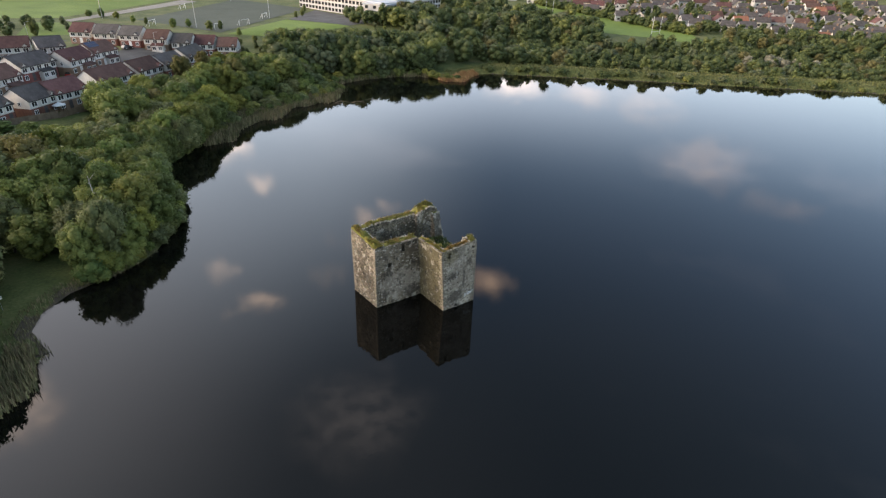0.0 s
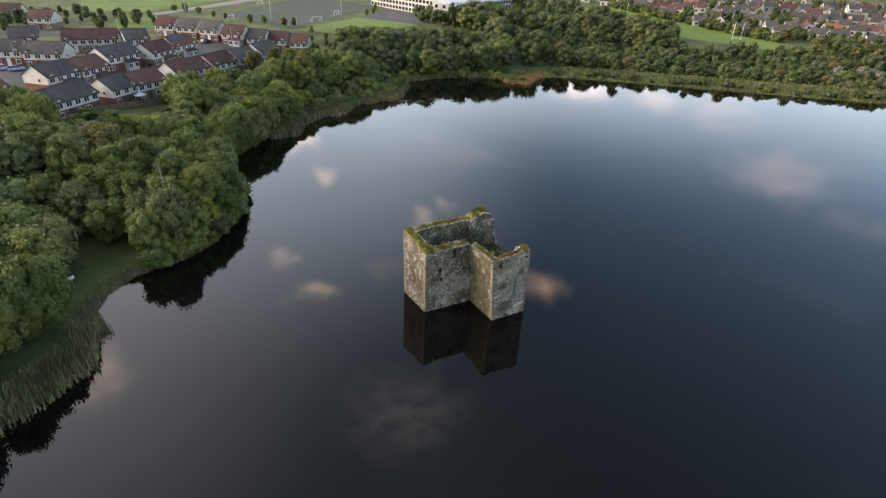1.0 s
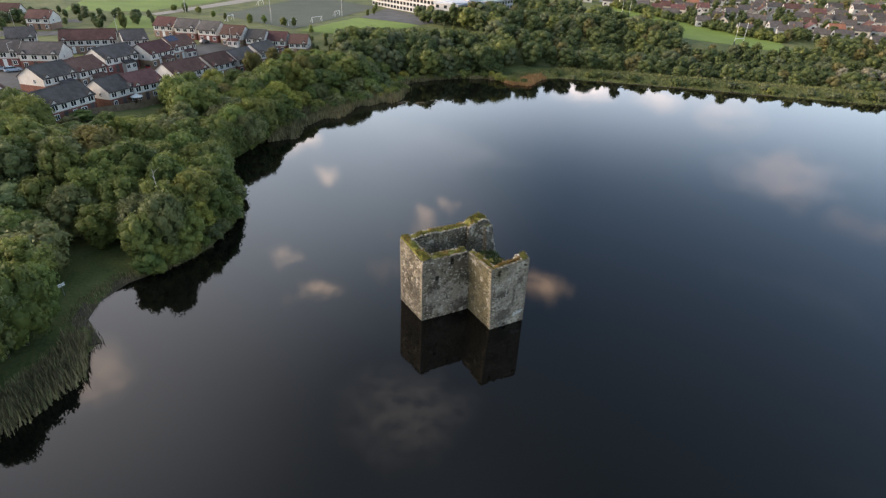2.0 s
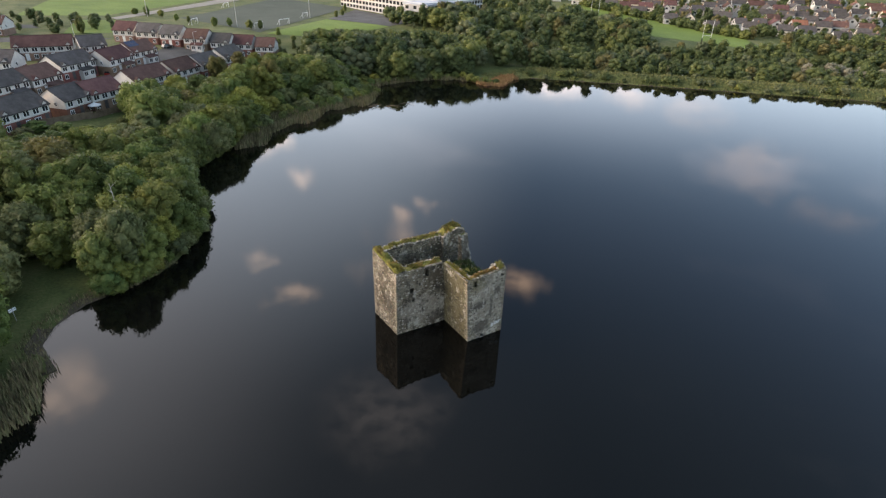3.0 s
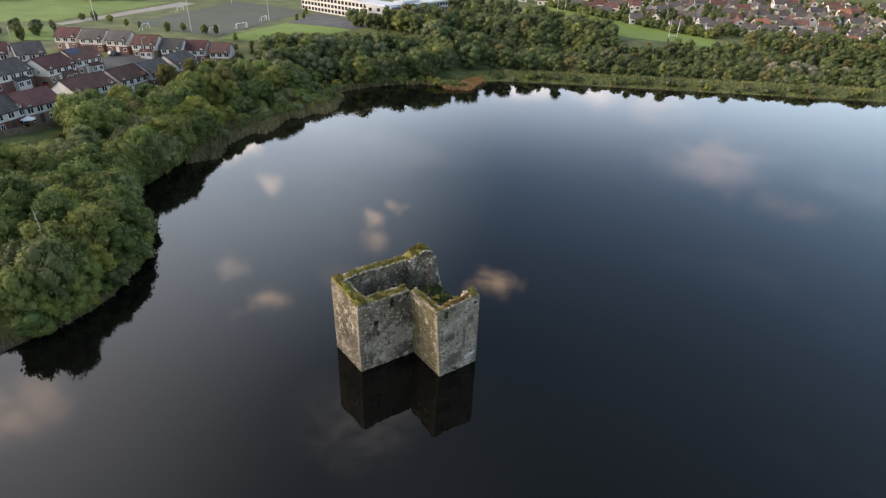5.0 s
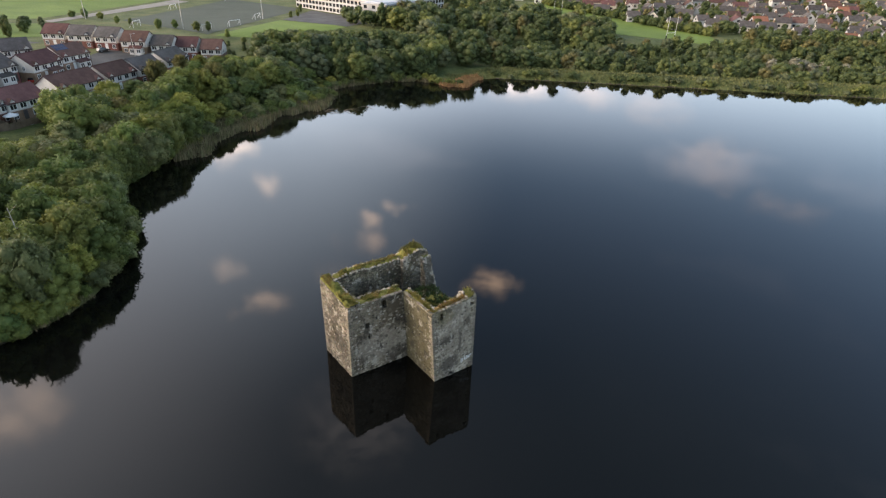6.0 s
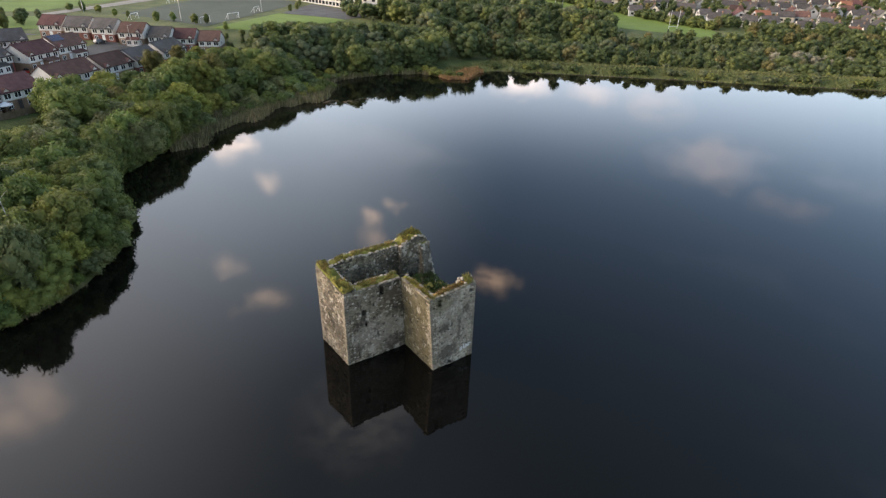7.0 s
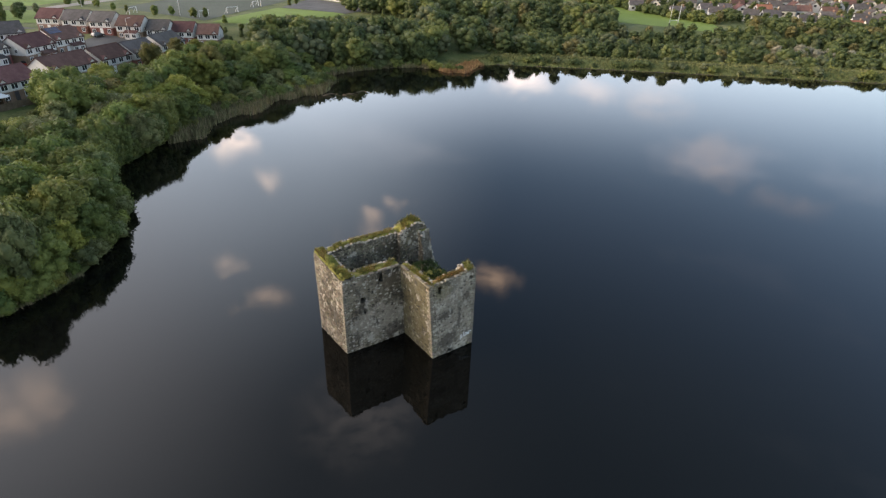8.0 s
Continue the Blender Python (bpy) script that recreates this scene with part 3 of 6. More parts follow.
class Wall:
    """One wall between two corners: u runs along it, h up it, w inwards."""

    def __init__(self, a, b, thick, top):
        (self.a0, self.a1), (self.b0, self.b1) = CORNERS[a], CORNERS[b]
        self.thick, self.top = thick, top
        self.length = math.dist(self.a0, self.b0)
        dx, dy = self.b0[0] - self.a0[0], self.b0[1] - self.a0[1]
        self.inward = Vector((-dy, dx, 0)).normalized()

    def at(self, u, h, w=0.0):
        k = h / WALL_H
        p = [(self.a0[i] * (1 - k) + self.a1[i] * k) * (1 - u) + (self.b0[i] * (1 - k) + self.b1[i] * k) * u for i in (0, 1)]
        return Vector((p[0], p[1], h)) + self.inward * w

    def core(self, name, mat, label, holes, far_cap):
        nu, nh = max(6, int(self.length / 0.15)), 64
        verts, faces, idx = [], [], {}

        def put(key, p):
            if key not in idx:
                idx[key] = len(verts)
                verts.append(p)
            return idx[key]
        def point(i, j, side):
            u = i / nu
            h = -1.5 + (self.top(u) + 1.5) * j / nh
            edge = 0.0 if side == 0 else self.thick
            rough = 0.05 * noise.noise(self.at(u, h, edge) * 0.9) + 0.03 * noise.noise(self.at(u, h, edge) * 3.1)
            return put((i, j, side), self.at(u, h, edge + (rough if 0 < i < nu else 0)))
        for i in range(nu):
            for j in range(nh):
                s = (i + 0.5) / nu * self.length
                h = -1.5 + (self.top((i + 0.5) / nu) + 1.5) * (j + 0.5) / nh
                if not any(abs(s - q[0]) < q[2] and abs(h - q[1]) < q[3] for q in holes):
                    faces.append((point(i, j, 0), point(i + 1, j, 0), point(i + 1, j + 1, 0), point(i, j + 1, 0)))
                faces.append((point(i + 1, j, 1), point(i, j, 1), point(i, j + 1, 1), point(i + 1, j + 1, 1)))
            faces.append((point(i, nh, 0), point(i + 1, nh, 0), point(i + 1, nh, 1), point(i, nh, 1)))
        for j in range(nh if far_cap else 0):
            faces.append((point(nu, j, 0), point(nu, j, 1), point(nu, j + 1, 1), point(nu, j + 1, 0)))
        return mesh_object(name, verts, faces, mat, tower, label)

    def stones(self, holes, keep, inner=False, lo=0.05, mat=None):
        """Facing stones in rough courses, joined; holes: (u in metres, h, half width, half height) left free."""
        verts, faces = [], []
        h = lo
        while h < WALL_H + 1.6:
            ch = RNG.uniform(0.15, 0.30)
            s = RNG.uniform(-0.3, 0)
            while s < self.length:
                ln = RNG.uniform(0.16, 0.52)
                u0, u1 = max(0.0, s) / self.length, min(self.length, s + ln) / self.length
                mid = (s + ln / 2)
                s += ln
                if u1 - u0 < 0.1 / self.length or h + ch > self.top((u0 + u1) / 2) - 0.02:
                    continue
                if any(abs(mid - q[0]) < q[2] + ln / 2 and abs(h + ch / 2 - q[1]) < q[3] + ch / 2 for q in holes):
                    continue
                if RNG.random() > keep(u0, h):
                    continue
                gap = 0.022 / self.length
                w = -RNG.uniform(0.02, 0.08) if not inner else self.thick + RNG.uniform(0.02, 0.08)
                back = 0.12 if not inner else self.thick - 0.12
                j = [RNG.uniform(-0.035, 0.035) for _ in range(8)]
                q = [(u0 + gap, h + 0.02 + j[0]), (u1 - gap, h + 0.02 + j[1]), (u1 - gap, h + ch - 0.02 + j[2]), (u0 + gap, h + ch - 0.02 + j[3])]
                c = ((u0 + u1) / 2, h + ch / 2)
                n0 = len(verts)
                for (uu, hh) in q:
                    verts.append(self.at(uu, hh, back))
                for (uu, hh) in q:
                    verts.append(self.at(uu, hh, w * 0.3 if not inner else self.thick + (w - self.thick) * 0.3))
                for (uu, hh) in q:
                    verts.append(self.at(c[0] + (uu - c[0]) * 0.72, c[1] + (hh - c[1]) * 0.72, w))
                for k in range(4):
                    m = (k + 1) % 4
                    for o in (0, 4):
                        f = (n0 + o + k, n0 + o + m, n0 + o + 4 + m, n0 + o + 4 + k)
                        faces.append(f if not inner else f[::-1])
                f = (n0 + 8, n0 + 9, n0 + 10, n0 + 11)
                faces.append(f if not inner else f[::-1])
            h += ch
        ob = mesh_object("stone_facing", verts, faces, mat or STONE, tower)
        return tagged(ob, "weathered grey-brown rubble facing stones", kind="stuff")

    def recess(self, u, h, wide, high):
        """A small window: an opening sunk deep in the wall, with dressed margins."""
        c = u / self.length
        hw, hh = wide / 2 / self.length, high / 2
        bm = bmesh.new()
        edge = [(c - hw * 1.05, h - hh * 1.05), (c + hw * 1.05, h - hh * 1.05), (c + hw * 1.05, h + hh * 1.05), (c - hw * 1.05, h + hh * 1.05)]
        rings = [[bm.verts.new(self.at(p, q, w)) for p, q in edge] for w in (-0.02, 0.85)]
        for k in range(4):
            m = (k + 1) % 4
            bm.faces.new((rings[0][m], rings[0][k], rings[1][k], rings[1][m]))
        bm.faces.new(rings[1])
        win = part("window_opening", bm, EARTH_MORTAR, tower, "deep dark window opening in the masonry")
        mg = 0.13 / self.length
        part("sill", self.slab(c - hw - mg, c + hw + mg, h - hh - 0.12, h - hh, -0.05, 0.12), MORTAR, win)
        part("lintel", self.slab(c - hw - mg, c + hw + mg, h + hh, h + hh + 0.14, -0.05, 0.12), MORTAR, win)
        for s in (-1, 1):
            u0, u1 = sorted((c + s * hw, c + s * (hw + mg)))
            part("jamb", self.slab(u0, u1, h - hh, h + hh, -0.045, 0.12), MORTAR, win)

    def slab(self, u0, u1, h0, h1, w0, w1):
        bm = bmesh.new()
        v = [bm.verts.new(self.at(u, h, w)) for w in (w0, w1) for u, h in ((u0, h0), (u1, h0), (u1, h1), (u0, h1))]
        for f in ((0, 1, 2, 3), (5, 4, 7, 6), (1, 0, 4, 5), (2, 1, 5, 6), (3, 2, 6, 7), (0, 3, 7, 4)):
            bm.faces.new([v[i] for i in f])
        bmesh.ops.recalc_face_normals(bm, faces=bm.faces)
        return bm


def ragged(u, seed, size):
    return size * (noise.noise(Vector((u * 7.0, seed, 0))) + 0.5 * noise.noise(Vector((u * 19.0, seed, 3))))


def east_top(u):
    """The east wall from the wing's corner northwards: a stub, a breach, then the tall broken gable."""
    y = u * 11.7
    pts = [(0, 10.3), (0.9, 10.6), (1.6, 10.3), (2.1, 8.9), (2.8, 7.9), (5.0, 7.0), (7.2, 6.2), (8.1, 6.6), (8.6, 8.0), (9.0, 9.8), (9.4, 10.9), (11.7, 11.35)]
    for (a, p), (b, q) in zip(pts, pts[1:]):
        if y <= b:
            return p + (q - p) * (y - a) / (b - a) + ragged(u, 4, 0.18)
    return 11.35


def gable_top(u):
    pts = [(0, 11.3), (0.12, 11.8), (0.35, 12.1), (0.68, 11.7), (1.0, 11.05)]
    for (a, p), (b, q) in zip(pts, pts[1:]):
        if u <= b:
            return p + (q - p) * (u - a) / (b - a) + ragged(u, 9, 0.12)
    return 11.0


def north_top(u):
    return 10.95 - 0.35 * max(0.0, u - 0.75) / 0.25 + ragged(u, 5, 0.14)


walls = {
    "west": Wall("bl", "fl", 1.55, lambda u: 10.6 - 0.85 * u + ragged(u, 1, 0.08)),
    "south": Wall("fl", "in", 1.55, lambda u: 9.7 + ragged(u, 2, 0.04)),
    "wing_west": Wall("in", "fr", 1.0, lambda u: 9.75 + 0.15 * u + ragged(u, 3, 0.05)),
    "wing_south": Wall("fr", "r", 1.05, lambda u: 9.85 + 0.4 * u + ragged(u, 6, 0.04)),
    "east": Wall("r", "ne", 1.3, east_top),
    "gable": Wall("ne", "nm", 2.05, gable_top),
    "north": Wall("nm", "nw", 1.35, north_top)}
HOLES = {
    "west": [(4.2, 6.2, 0.14, 0.2)], "south": [(2.4, 6.7, 0.33, 0.33), (2.6, 5.0, 0.16, 0.33), (4.85, 8.85, 0.3, 0.55), (1.0, 3.3, 0.14, 0.12)],
    "wing_west": [], "wing_south": [(1.2, 9.15, 0.24, 0.46), (5.0, 9.4, 0.3, 0.26), (2.35, 0.35, 0.3, 0.25)], "east": [], "gable": [], "north": []}
for key, wl in walls.items():
    bare = key in ("west", "east", "north", "gable")
    wl.core("wall", EARTH_MORTAR if bare else STONE_OLIVE if key == "wing_west" else MORTAR, "bare rubble wall with dark open joints" if bare else "lime-patched rubble wall with dark stains", HOLES[key], key == "gable")
    cover = 0.92 if bare else 0.85 if key == "wing_west" else 0.5
    wl.stones(HOLES[key], lambda u, h, c=cover, k=key: max(0.12, min(0.95, c + 1.1 * noise.noise(Vector((u * 2.2, h * 0.28, len(k)))))),
              mat=STONE_OLIVE if key == "wing_west" else STONE)
    if key in ("north", "east", "gable"):
        wl.stones([], lambda u, h: 0.85, inner=True, lo=1.0, mat=STONE_OLIVE)
    for hole in HOLES[key]:
        wl.recess(hole[0], hole[1], 2 * hole[2], 2 * hole[3])

# dressed corner stones, laid long and short in turn
QUOIN_MESH = bpy.data.meshes.new("quoin")
_bm = add_box(bmesh.new(), (-0.5, -0.5, -0.5), (0.5, 0.5, 0.5), 0.06)
_bm.to_mesh(QUOIN_MESH)
_bm.free()
QUOIN_MESH.materials.append(QUOIN)


def quoins(a, b, top):
    """Corner stones where wall a ends and wall b begins."""
    h, k = 0.05, 0
    while h < top - 0.4:
        ch = RNG.uniform(0.26, 0.46)
        la, lb = (RNG.uniform(0.5, 0.75), RNG.uniform(0.28, 0.4)) if k % 2 else (RNG.uniform(0.28, 0.4), RNG.uniform(0.5, 0.75))
        p = walls[b].at(0, h + ch / 2)
        da = (walls[a].at(0, h) - walls[a].at(1, h)).normalized()
        db = (walls[b].at(1, h) - walls[b].at(0, h)).normalized()
        ob = new("quoin", QUOIN_MESH)
        ob.parent = tower
        c = p + da * (la / 2 - 0.05) + db * (lb / 2 - 0.05)
        ob.matrix_basis = Matrix.Translation(c) @ Matrix.Rotation(math.atan2(db.y, db.x), 4, "Z") @ Matrix.Diagonal((lb, la, ch - 0.03, 1))
        h += ch
        k += 1


quoins("west", "south", 9.6)
quoins("wing_west", "wing_south", 9.8)
quoins("wing_south", "east", 10.2)
quoins("north", "west", 9.9)

# loose coping stones and the moss and grass along the wall tops
COPE_MESH = []
for sd in range(5):
    _bm = bmesh.new()
    bmesh.ops.create_icosphere(_bm, subdivisions=1, radius=0.5)
    for v in _bm.verts:
        v.co *= 1 + 0.35 * noise.noise(v.co * 2.3 + Vector((sd * 5, 0, 0)))
    me = bpy.data.meshes.new("coping_stone")
    _bm.to_mesh(me)
    _bm.free()
    me.materials.append(COPING)
    COPE_MESH.append(me)


def cope(p, size):
    ob = new("coping_stone", RNG.choice(COPE_MESH))
    ob.parent = tower
    ob.matrix_basis = Matrix.Translation(p) @ Euler((RNG.uniform(-0.3, 0.3), RNG.uniform(-0.3, 0.3), RNG.uniform(0, 6.2))).to_matrix().to_4x4() @ Matrix.Diagonal((size * RNG.uniform(0.9, 1.5), size, size * 0.7, 1))


for key, side, n in (("west", 1, 20), ("south", 1, 20), ("wing_west", 1, 10), ("wing_south", 1, 9), ("north", 1, 22), ("gable", 1, 8), ("east", 0, 22), ("east", 1, 20), ("north", 0, 18)):
    wl = walls[key]
    for i in range(n):
        u = (i + RNG.uniform(0.1, 0.9)) / n
        w = wl.thick - 0.12 if side else 0.12
        cope(wl.at(u, wl.top(u) + 0.06, w + RNG.uniform(-0.1, 0.1)), RNG.uniform(0.26, 0.5))
for i in range(34):
    h = 6.2 + 4.9 * i / 34
    cope(Vector((45.45 - 0.6 * i / 34 * RNG.random() + 0.35 * (1 - i / 34), 61.9 + 1.5 * i / 34 + RNG.uniform(-0.25, 0.15), h)), RNG.uniform(0.28, 0.5))
# parapet ledge along the outer edge
for key in ("south", "wing_south", "wing_west"):
    wl = walls[key]
    n = int(wl.length / 0.55)
    for i in range(n):
        u0, u1 = i / n, (i + 0.95) / n
        t = min(wl.top(u0), wl.top(u1))
        if RNG.random() < 0.82:
            part("ledge_stone", wl.slab(u0, u1 - RNG.uniform(0, 0.25) / n, t - 0.02, t + 0.10 + RNG.uniform(0, 0.10), -RNG.uniform(0.04, 0.13), 0.24), QUOIN, tower)


def moss_bed(key, w0, w1, height):
    wl = walls[key]
    nu, nw = int(wl.length / 0.18), 7
    verts, faces = [], []
    for i in range(nu + 1):
        for j in range(nw + 1):
            u, k = i / nu, j / nw
            bulge = height * (4 * k * (1 - k)) ** 0.5
            p = wl.at(u, wl.top(u), w0 + (w1 - w0) * k)
            steep = abs(wl.top(min(1.0, u + 0.02)) - wl.top(max(0.0, u - 0.02))) / (0.04 * wl.length) > 0.9
            bump = -0.3 if steep else bulge * (0.65 + 0.9 * noise.noise(p * 1.3) + 0.5 * noise.noise(p * 4.0)) - 0.04
            verts.append(p + Vector((0, 0, bump)))
    for i in range(nu):
        for j in range(nw):
            k = i * (nw + 1) + j
            faces.append((k, k + nw + 1, k + nw + 2, k + 1))
    ob = mesh_object("moss_bed", verts, faces, LICHEN if key == "wing_south" else MOSS, tower, "olive-green moss and turf on the wall top", smooth=True)
    return ob


def tufts(name, spots, mat, tall, label, count, wide=0.03, lean=0.5, parent=None):
    """Blades, three corners each, round random spots: spots() gives a place."""
    verts, faces = [], []
    for _ in range(count):
        p = spots()
        a = RNG.uniform(0, 6.283)
        hgt = tall * RNG.uniform(0.5, 1.3)
        side = Vector((math.cos(a), math.sin(a), 0)) * wide * RNG.uniform(0.7, 1.5)
        tip = p + Vector((RNG.gauss(0, lean), RNG.gauss(0, lean), 1)) * hgt
        n0 = len(verts)
        verts += [p - side, p + side, tip]
        faces.append((n0, n0 + 1, n0 + 2))
    ob = mesh_object(name, verts, faces, mat, parent)
    return tagged(ob, label, "" if parent else "vegetation", kind="stuff")


for key, w0, w1, hh in (("west", 0.0, 1.5, 0.5), ("south", 0.2, 1.5, 0.26), ("wing_west", 0.25, 0.95, 0.14), ("wing_south", 0.3, 0.95, 0.16), ("north", 0.05, 1.25, 0.3), ("gable", 0.1, 1.95, 0.4), ("east", 0.1, 1.2, 0.28)):
    moss_bed(key, w0, w1, hh)

    def top_spot(wl=walls[key], w0=w0, w1=w1, hh=hh):
        while True:
            u = RNG.random()
            p = wl.at(u, wl.top(u) + hh * 0.45, RNG.uniform(w0 + 0.1, w1 - 0.1))
            steep = abs(wl.top(min(1.0, u + 0.02)) - wl.top(max(0.0, u - 0.02))) / (0.04 * wl.length) > 0.9
            if noise.noise(p * 0.8) > -0.15 and not steep:
                return p
    tufts("moss_turf", top_spot, RUSTY if key == "wing_south" else TUFT, 0.26, "yellow-green grass tufts", 1500, 0.03, 0.7, tower)

# rubble and ivy inside
fill_v, fill_f = [], []
for i in range(23):
    for j in range(23):
        x, y = 40.2 + 5.3 * i / 22, 54.2 + 11.0 * j / 22
        z = 7.4 - 0.5 * (j / 22) - 5.0 * float(ease(60.2, 63.0, y)) + 0.5 * noise.noise(Vector((x, y, 0)) * 0.7) - 2.0 * float(ease(41.8, 40.4, x)) * float(ease(58, 60, y))
        fill_v.append((x, y, z))
        if i < 22 and j < 22:
            k = i * 23 + j
            fill_f.append((k, k + 23, k + 24, k + 1))
mesh_object("rubble_fill", fill_v, fill_f, MOSS, tower, "grassed-over rubble inside the wing", smooth=True)
mesh_object("inner_floor", [(33, 60.5, 1.5), (44.5, 60.5, 1.5), (44.5, 64.8, 1.8), (33, 64.8, 1.8)], [(0, 1, 2, 3)], MUD, tower, "dark earth floor")


def ivy_spot():
    x, y = RNG.uniform(41, 45.2), RNG.uniform(54.9, 62.2)
    return Vector((x, y, 7.3 + 0.4 * noise.noise(Vector((x, y, 0)))))


tufts("undergrowth", ivy_spot, FERN, 0.4, "dark green ferns and brambles", 1600, 0.07, 0.6, tower)
# faded white daub low on the wing: unreadable strokes
ws = walls["wing_south"]
for k, (u, h, du, dh) in enumerate(((3.75, 1.55, 0.07, 0.62), (3.95, 1.6, 0.07, 0.5), (4.2, 1.55, 0.2, 0.08), (4.22, 1.75, 0.07, 0.5), (4.5, 1.75, 0.07, 0.5), (4.65, 1.65, 0.22, 0.09), (4.62, 1.85, 0.2, 0.08), (4.9, 1.8, 0.07, 0.45), (5.05, 1.95, 0.2, 0.08))):
    part("daub_stroke", ws.slab(u / ws.length, (u + du) / ws.length, h - dh / 2, h + dh / 2, -0.115, 0.0), CHALK, tower, "faded white painted strokes")


# ---- trees ----
def ball_template(level):
    bm = bmesh.new()
    bmesh.ops.create_icosphere(bm, subdivisions=level, radius=1)
    v = np.array([x.co[:] for x in bm.verts])
    f = np.array([[q.index for q in p.verts] for p in bm.faces])
    bm.free()
    return v, f


BALLS = {1: ball_template(1)}
ARRAYS = {}


def crown_mesh(name, seed, radius, low, high, clumps, leaves, leaf, taper=0.6, level=1):
    """Leafy lobes set round an egg-shaped crown, each a soft core under a shell of small leaves."""
    rg = np.random.RandomState(seed)
    V, FC, FL, n0 = [], [], [], 0
    BALL_V, BALL_F = BALLS[level]
    half, mid = (high - low) / 2, (high + low) / 2
    lobes = [(np.array([0.0, 0.0, mid]), np.array([0.66 * radius, 0.66 * radius, 0.72 * half]), 0)]
    for i in range(clumps):
        v = -0.92 + 1.86 * (i + 0.5) / clumps
        prof = (1 - v * v) ** taper if v > -0.1 else 0.98 - 0.42 * v * v
        a = i * 2.39996 + rg.uniform(-0.45, 0.45)
        broad = clumps < 20
        cr = radius * (rg.uniform(0.34, 0.52) if broad else rg.uniform(0.25, 0.42))
        out = (rg.uniform(0.45, 0.66) if broad else rg.uniform(0.62, 0.86)) * radius * prof
        c = np.array([out * math.cos(a), out * math.sin(a), mid + (half - 0.6 * cr) * v + rg.uniform(-0.3, 0.3)])
        lobes.append((c, cr * np.array([1, 1, rg.uniform(0.85, 1.25)]), leaves))
    for c, size, count in lobes:
        core = c + BALL_V * size * 0.84 * (1 + 0.09 * rg.randn(len(BALL_V), 1))
        V.append(core)
        FC.append(BALL_F + n0)
        n0 += len(core)
        if not count:
            continue
        d = rg.randn(count, 3)
        d /= np.linalg.norm(d, axis=1)[:, None]
        d[:, 2] = np.abs(d[:, 2]) * np.where(rg.rand(count) < 0.74, 1, -1)
        p = c + d * size * (0.82 + 0.36 * rg.rand(count, 1) ** 1.4)
        nrm = d + (0.85 if clumps < 20 else 0.5) * rg.randn(count, 3)
        nrm /= np.linalg.norm(nrm, axis=1)[:, None]
        t1 = np.cross(nrm, rg.randn(count, 3))
        t1 /= np.linalg.norm(t1, axis=1)[:, None]
        t2 = np.cross(nrm, t1)
        s = leaf * rg.uniform(0.6, 1.4, (count, 1))
        V.append(np.stack([p + t1 * s, p - t1 * s * 0.55 + t2 * s * 0.72, p - t1 * s * 0.55 - t2 * s * 0.72], 1).reshape(-1, 3))
        FL.append(np.arange(count * 3).reshape(-1, 3) + n0)
        n0 += count * 3
    verts, cores, blades = np.concatenate(V), np.concatenate(FC), np.concatenate(FL)
    me = bpy.data.meshes.new(name)
    me.from_pydata(verts.tolist(), [], cores.tolist() + blades.tolist())
    me.polygons.foreach_set("use_smooth", [True] * len(cores) + [False] * len(blades))
    me.update()
    me.materials.append(LEAF_MID)
    ARRAYS[me.name] = (verts, cores, blades)
    return me


def trunk_mesh(name, seed, high, r):
    rg = random.Random(seed)
    bm = bmesh.new()
    p = Vector((0, 0, -0.5))
    stem = [p]
    for k in range(4):
        p = p + Vector((rg.uniform(-0.2, 0.2), rg.uniform(-0.2, 0.2), (high + 0.5) / 4))
        stem.append(p)
    for k in range(4):
        add_rod(bm, stem[k], stem[k + 1], r * (1 - 0.2 * k), r * (0.8 - 0.2 * k), 6)
    for k in range(5):
        a = k * 2.4 + rg.uniform(-0.4, 0.4)
        base = stem[1].lerp(stem[3], k / 5)
        add_rod(bm, base, base + Vector((math.cos(a) * high * 0.24, math.sin(a) * high * 0.24, high * 0.24)), r * 0.42, r * 0.12, 5)
    me = bpy.data.meshes.new(name)
    bm.to_mesh(me)
    bm.free()
    me.materials.append(BARK)
    return me


TRUNKS = [trunk_mesh("trunk", 20 + k, 6.5, 0.22) for k in range(3)]
NEAR = [crown_mesh("crown", 31, 3.6, 0.9, 9.2, 36, 100, 0.26, 0.62), crown_mesh("crown", 32, 3.3, 1.0, 9.4, 34, 100, 0.25, 0.7), crown_mesh("crown", 33, 4.0, 0.8, 9.0, 38, 100, 0.27, 0.5),
        crown_mesh("crown", 34, 3.1, 0.8, 9.5, 32, 100, 0.25, 0.8), crown_mesh("crown", 35, 3.8, 0.8, 9.1, 36, 100, 0.26, 0.6)]
FAR = [crown_mesh("crown", 41, 3.6, 0.6, 9.2, 14, 38, 0.36, 0.6), crown_mesh("crown", 42, 3.2, 0.6, 9.5, 13, 38, 0.35, 0.8), crown_mesh("crown", 43, 4.0, 0.5, 9.0, 14, 38, 0.37, 0.5), crown_mesh("crown", 44, 3.0, 0.5, 9.6, 13, 38, 0.34, 0.95)]
BUSH_NEAR = [crown_mesh("foliage", 51, 1.9, 0.1, 2.9, 12, 80, 0.19, 0.5), crown_mesh("foliage", 52, 2.2, 0.1, 3.2, 13, 80, 0.20, 0.5)]
BUSH_FAR = [crown_mesh("foliage", 61, 1.9, 0.0, 2.9, 7, 34, 0.32, 0.5), crown_mesh("foliage", 62, 2.3, 0.0, 3.1, 8, 34, 0.34, 0.5)]
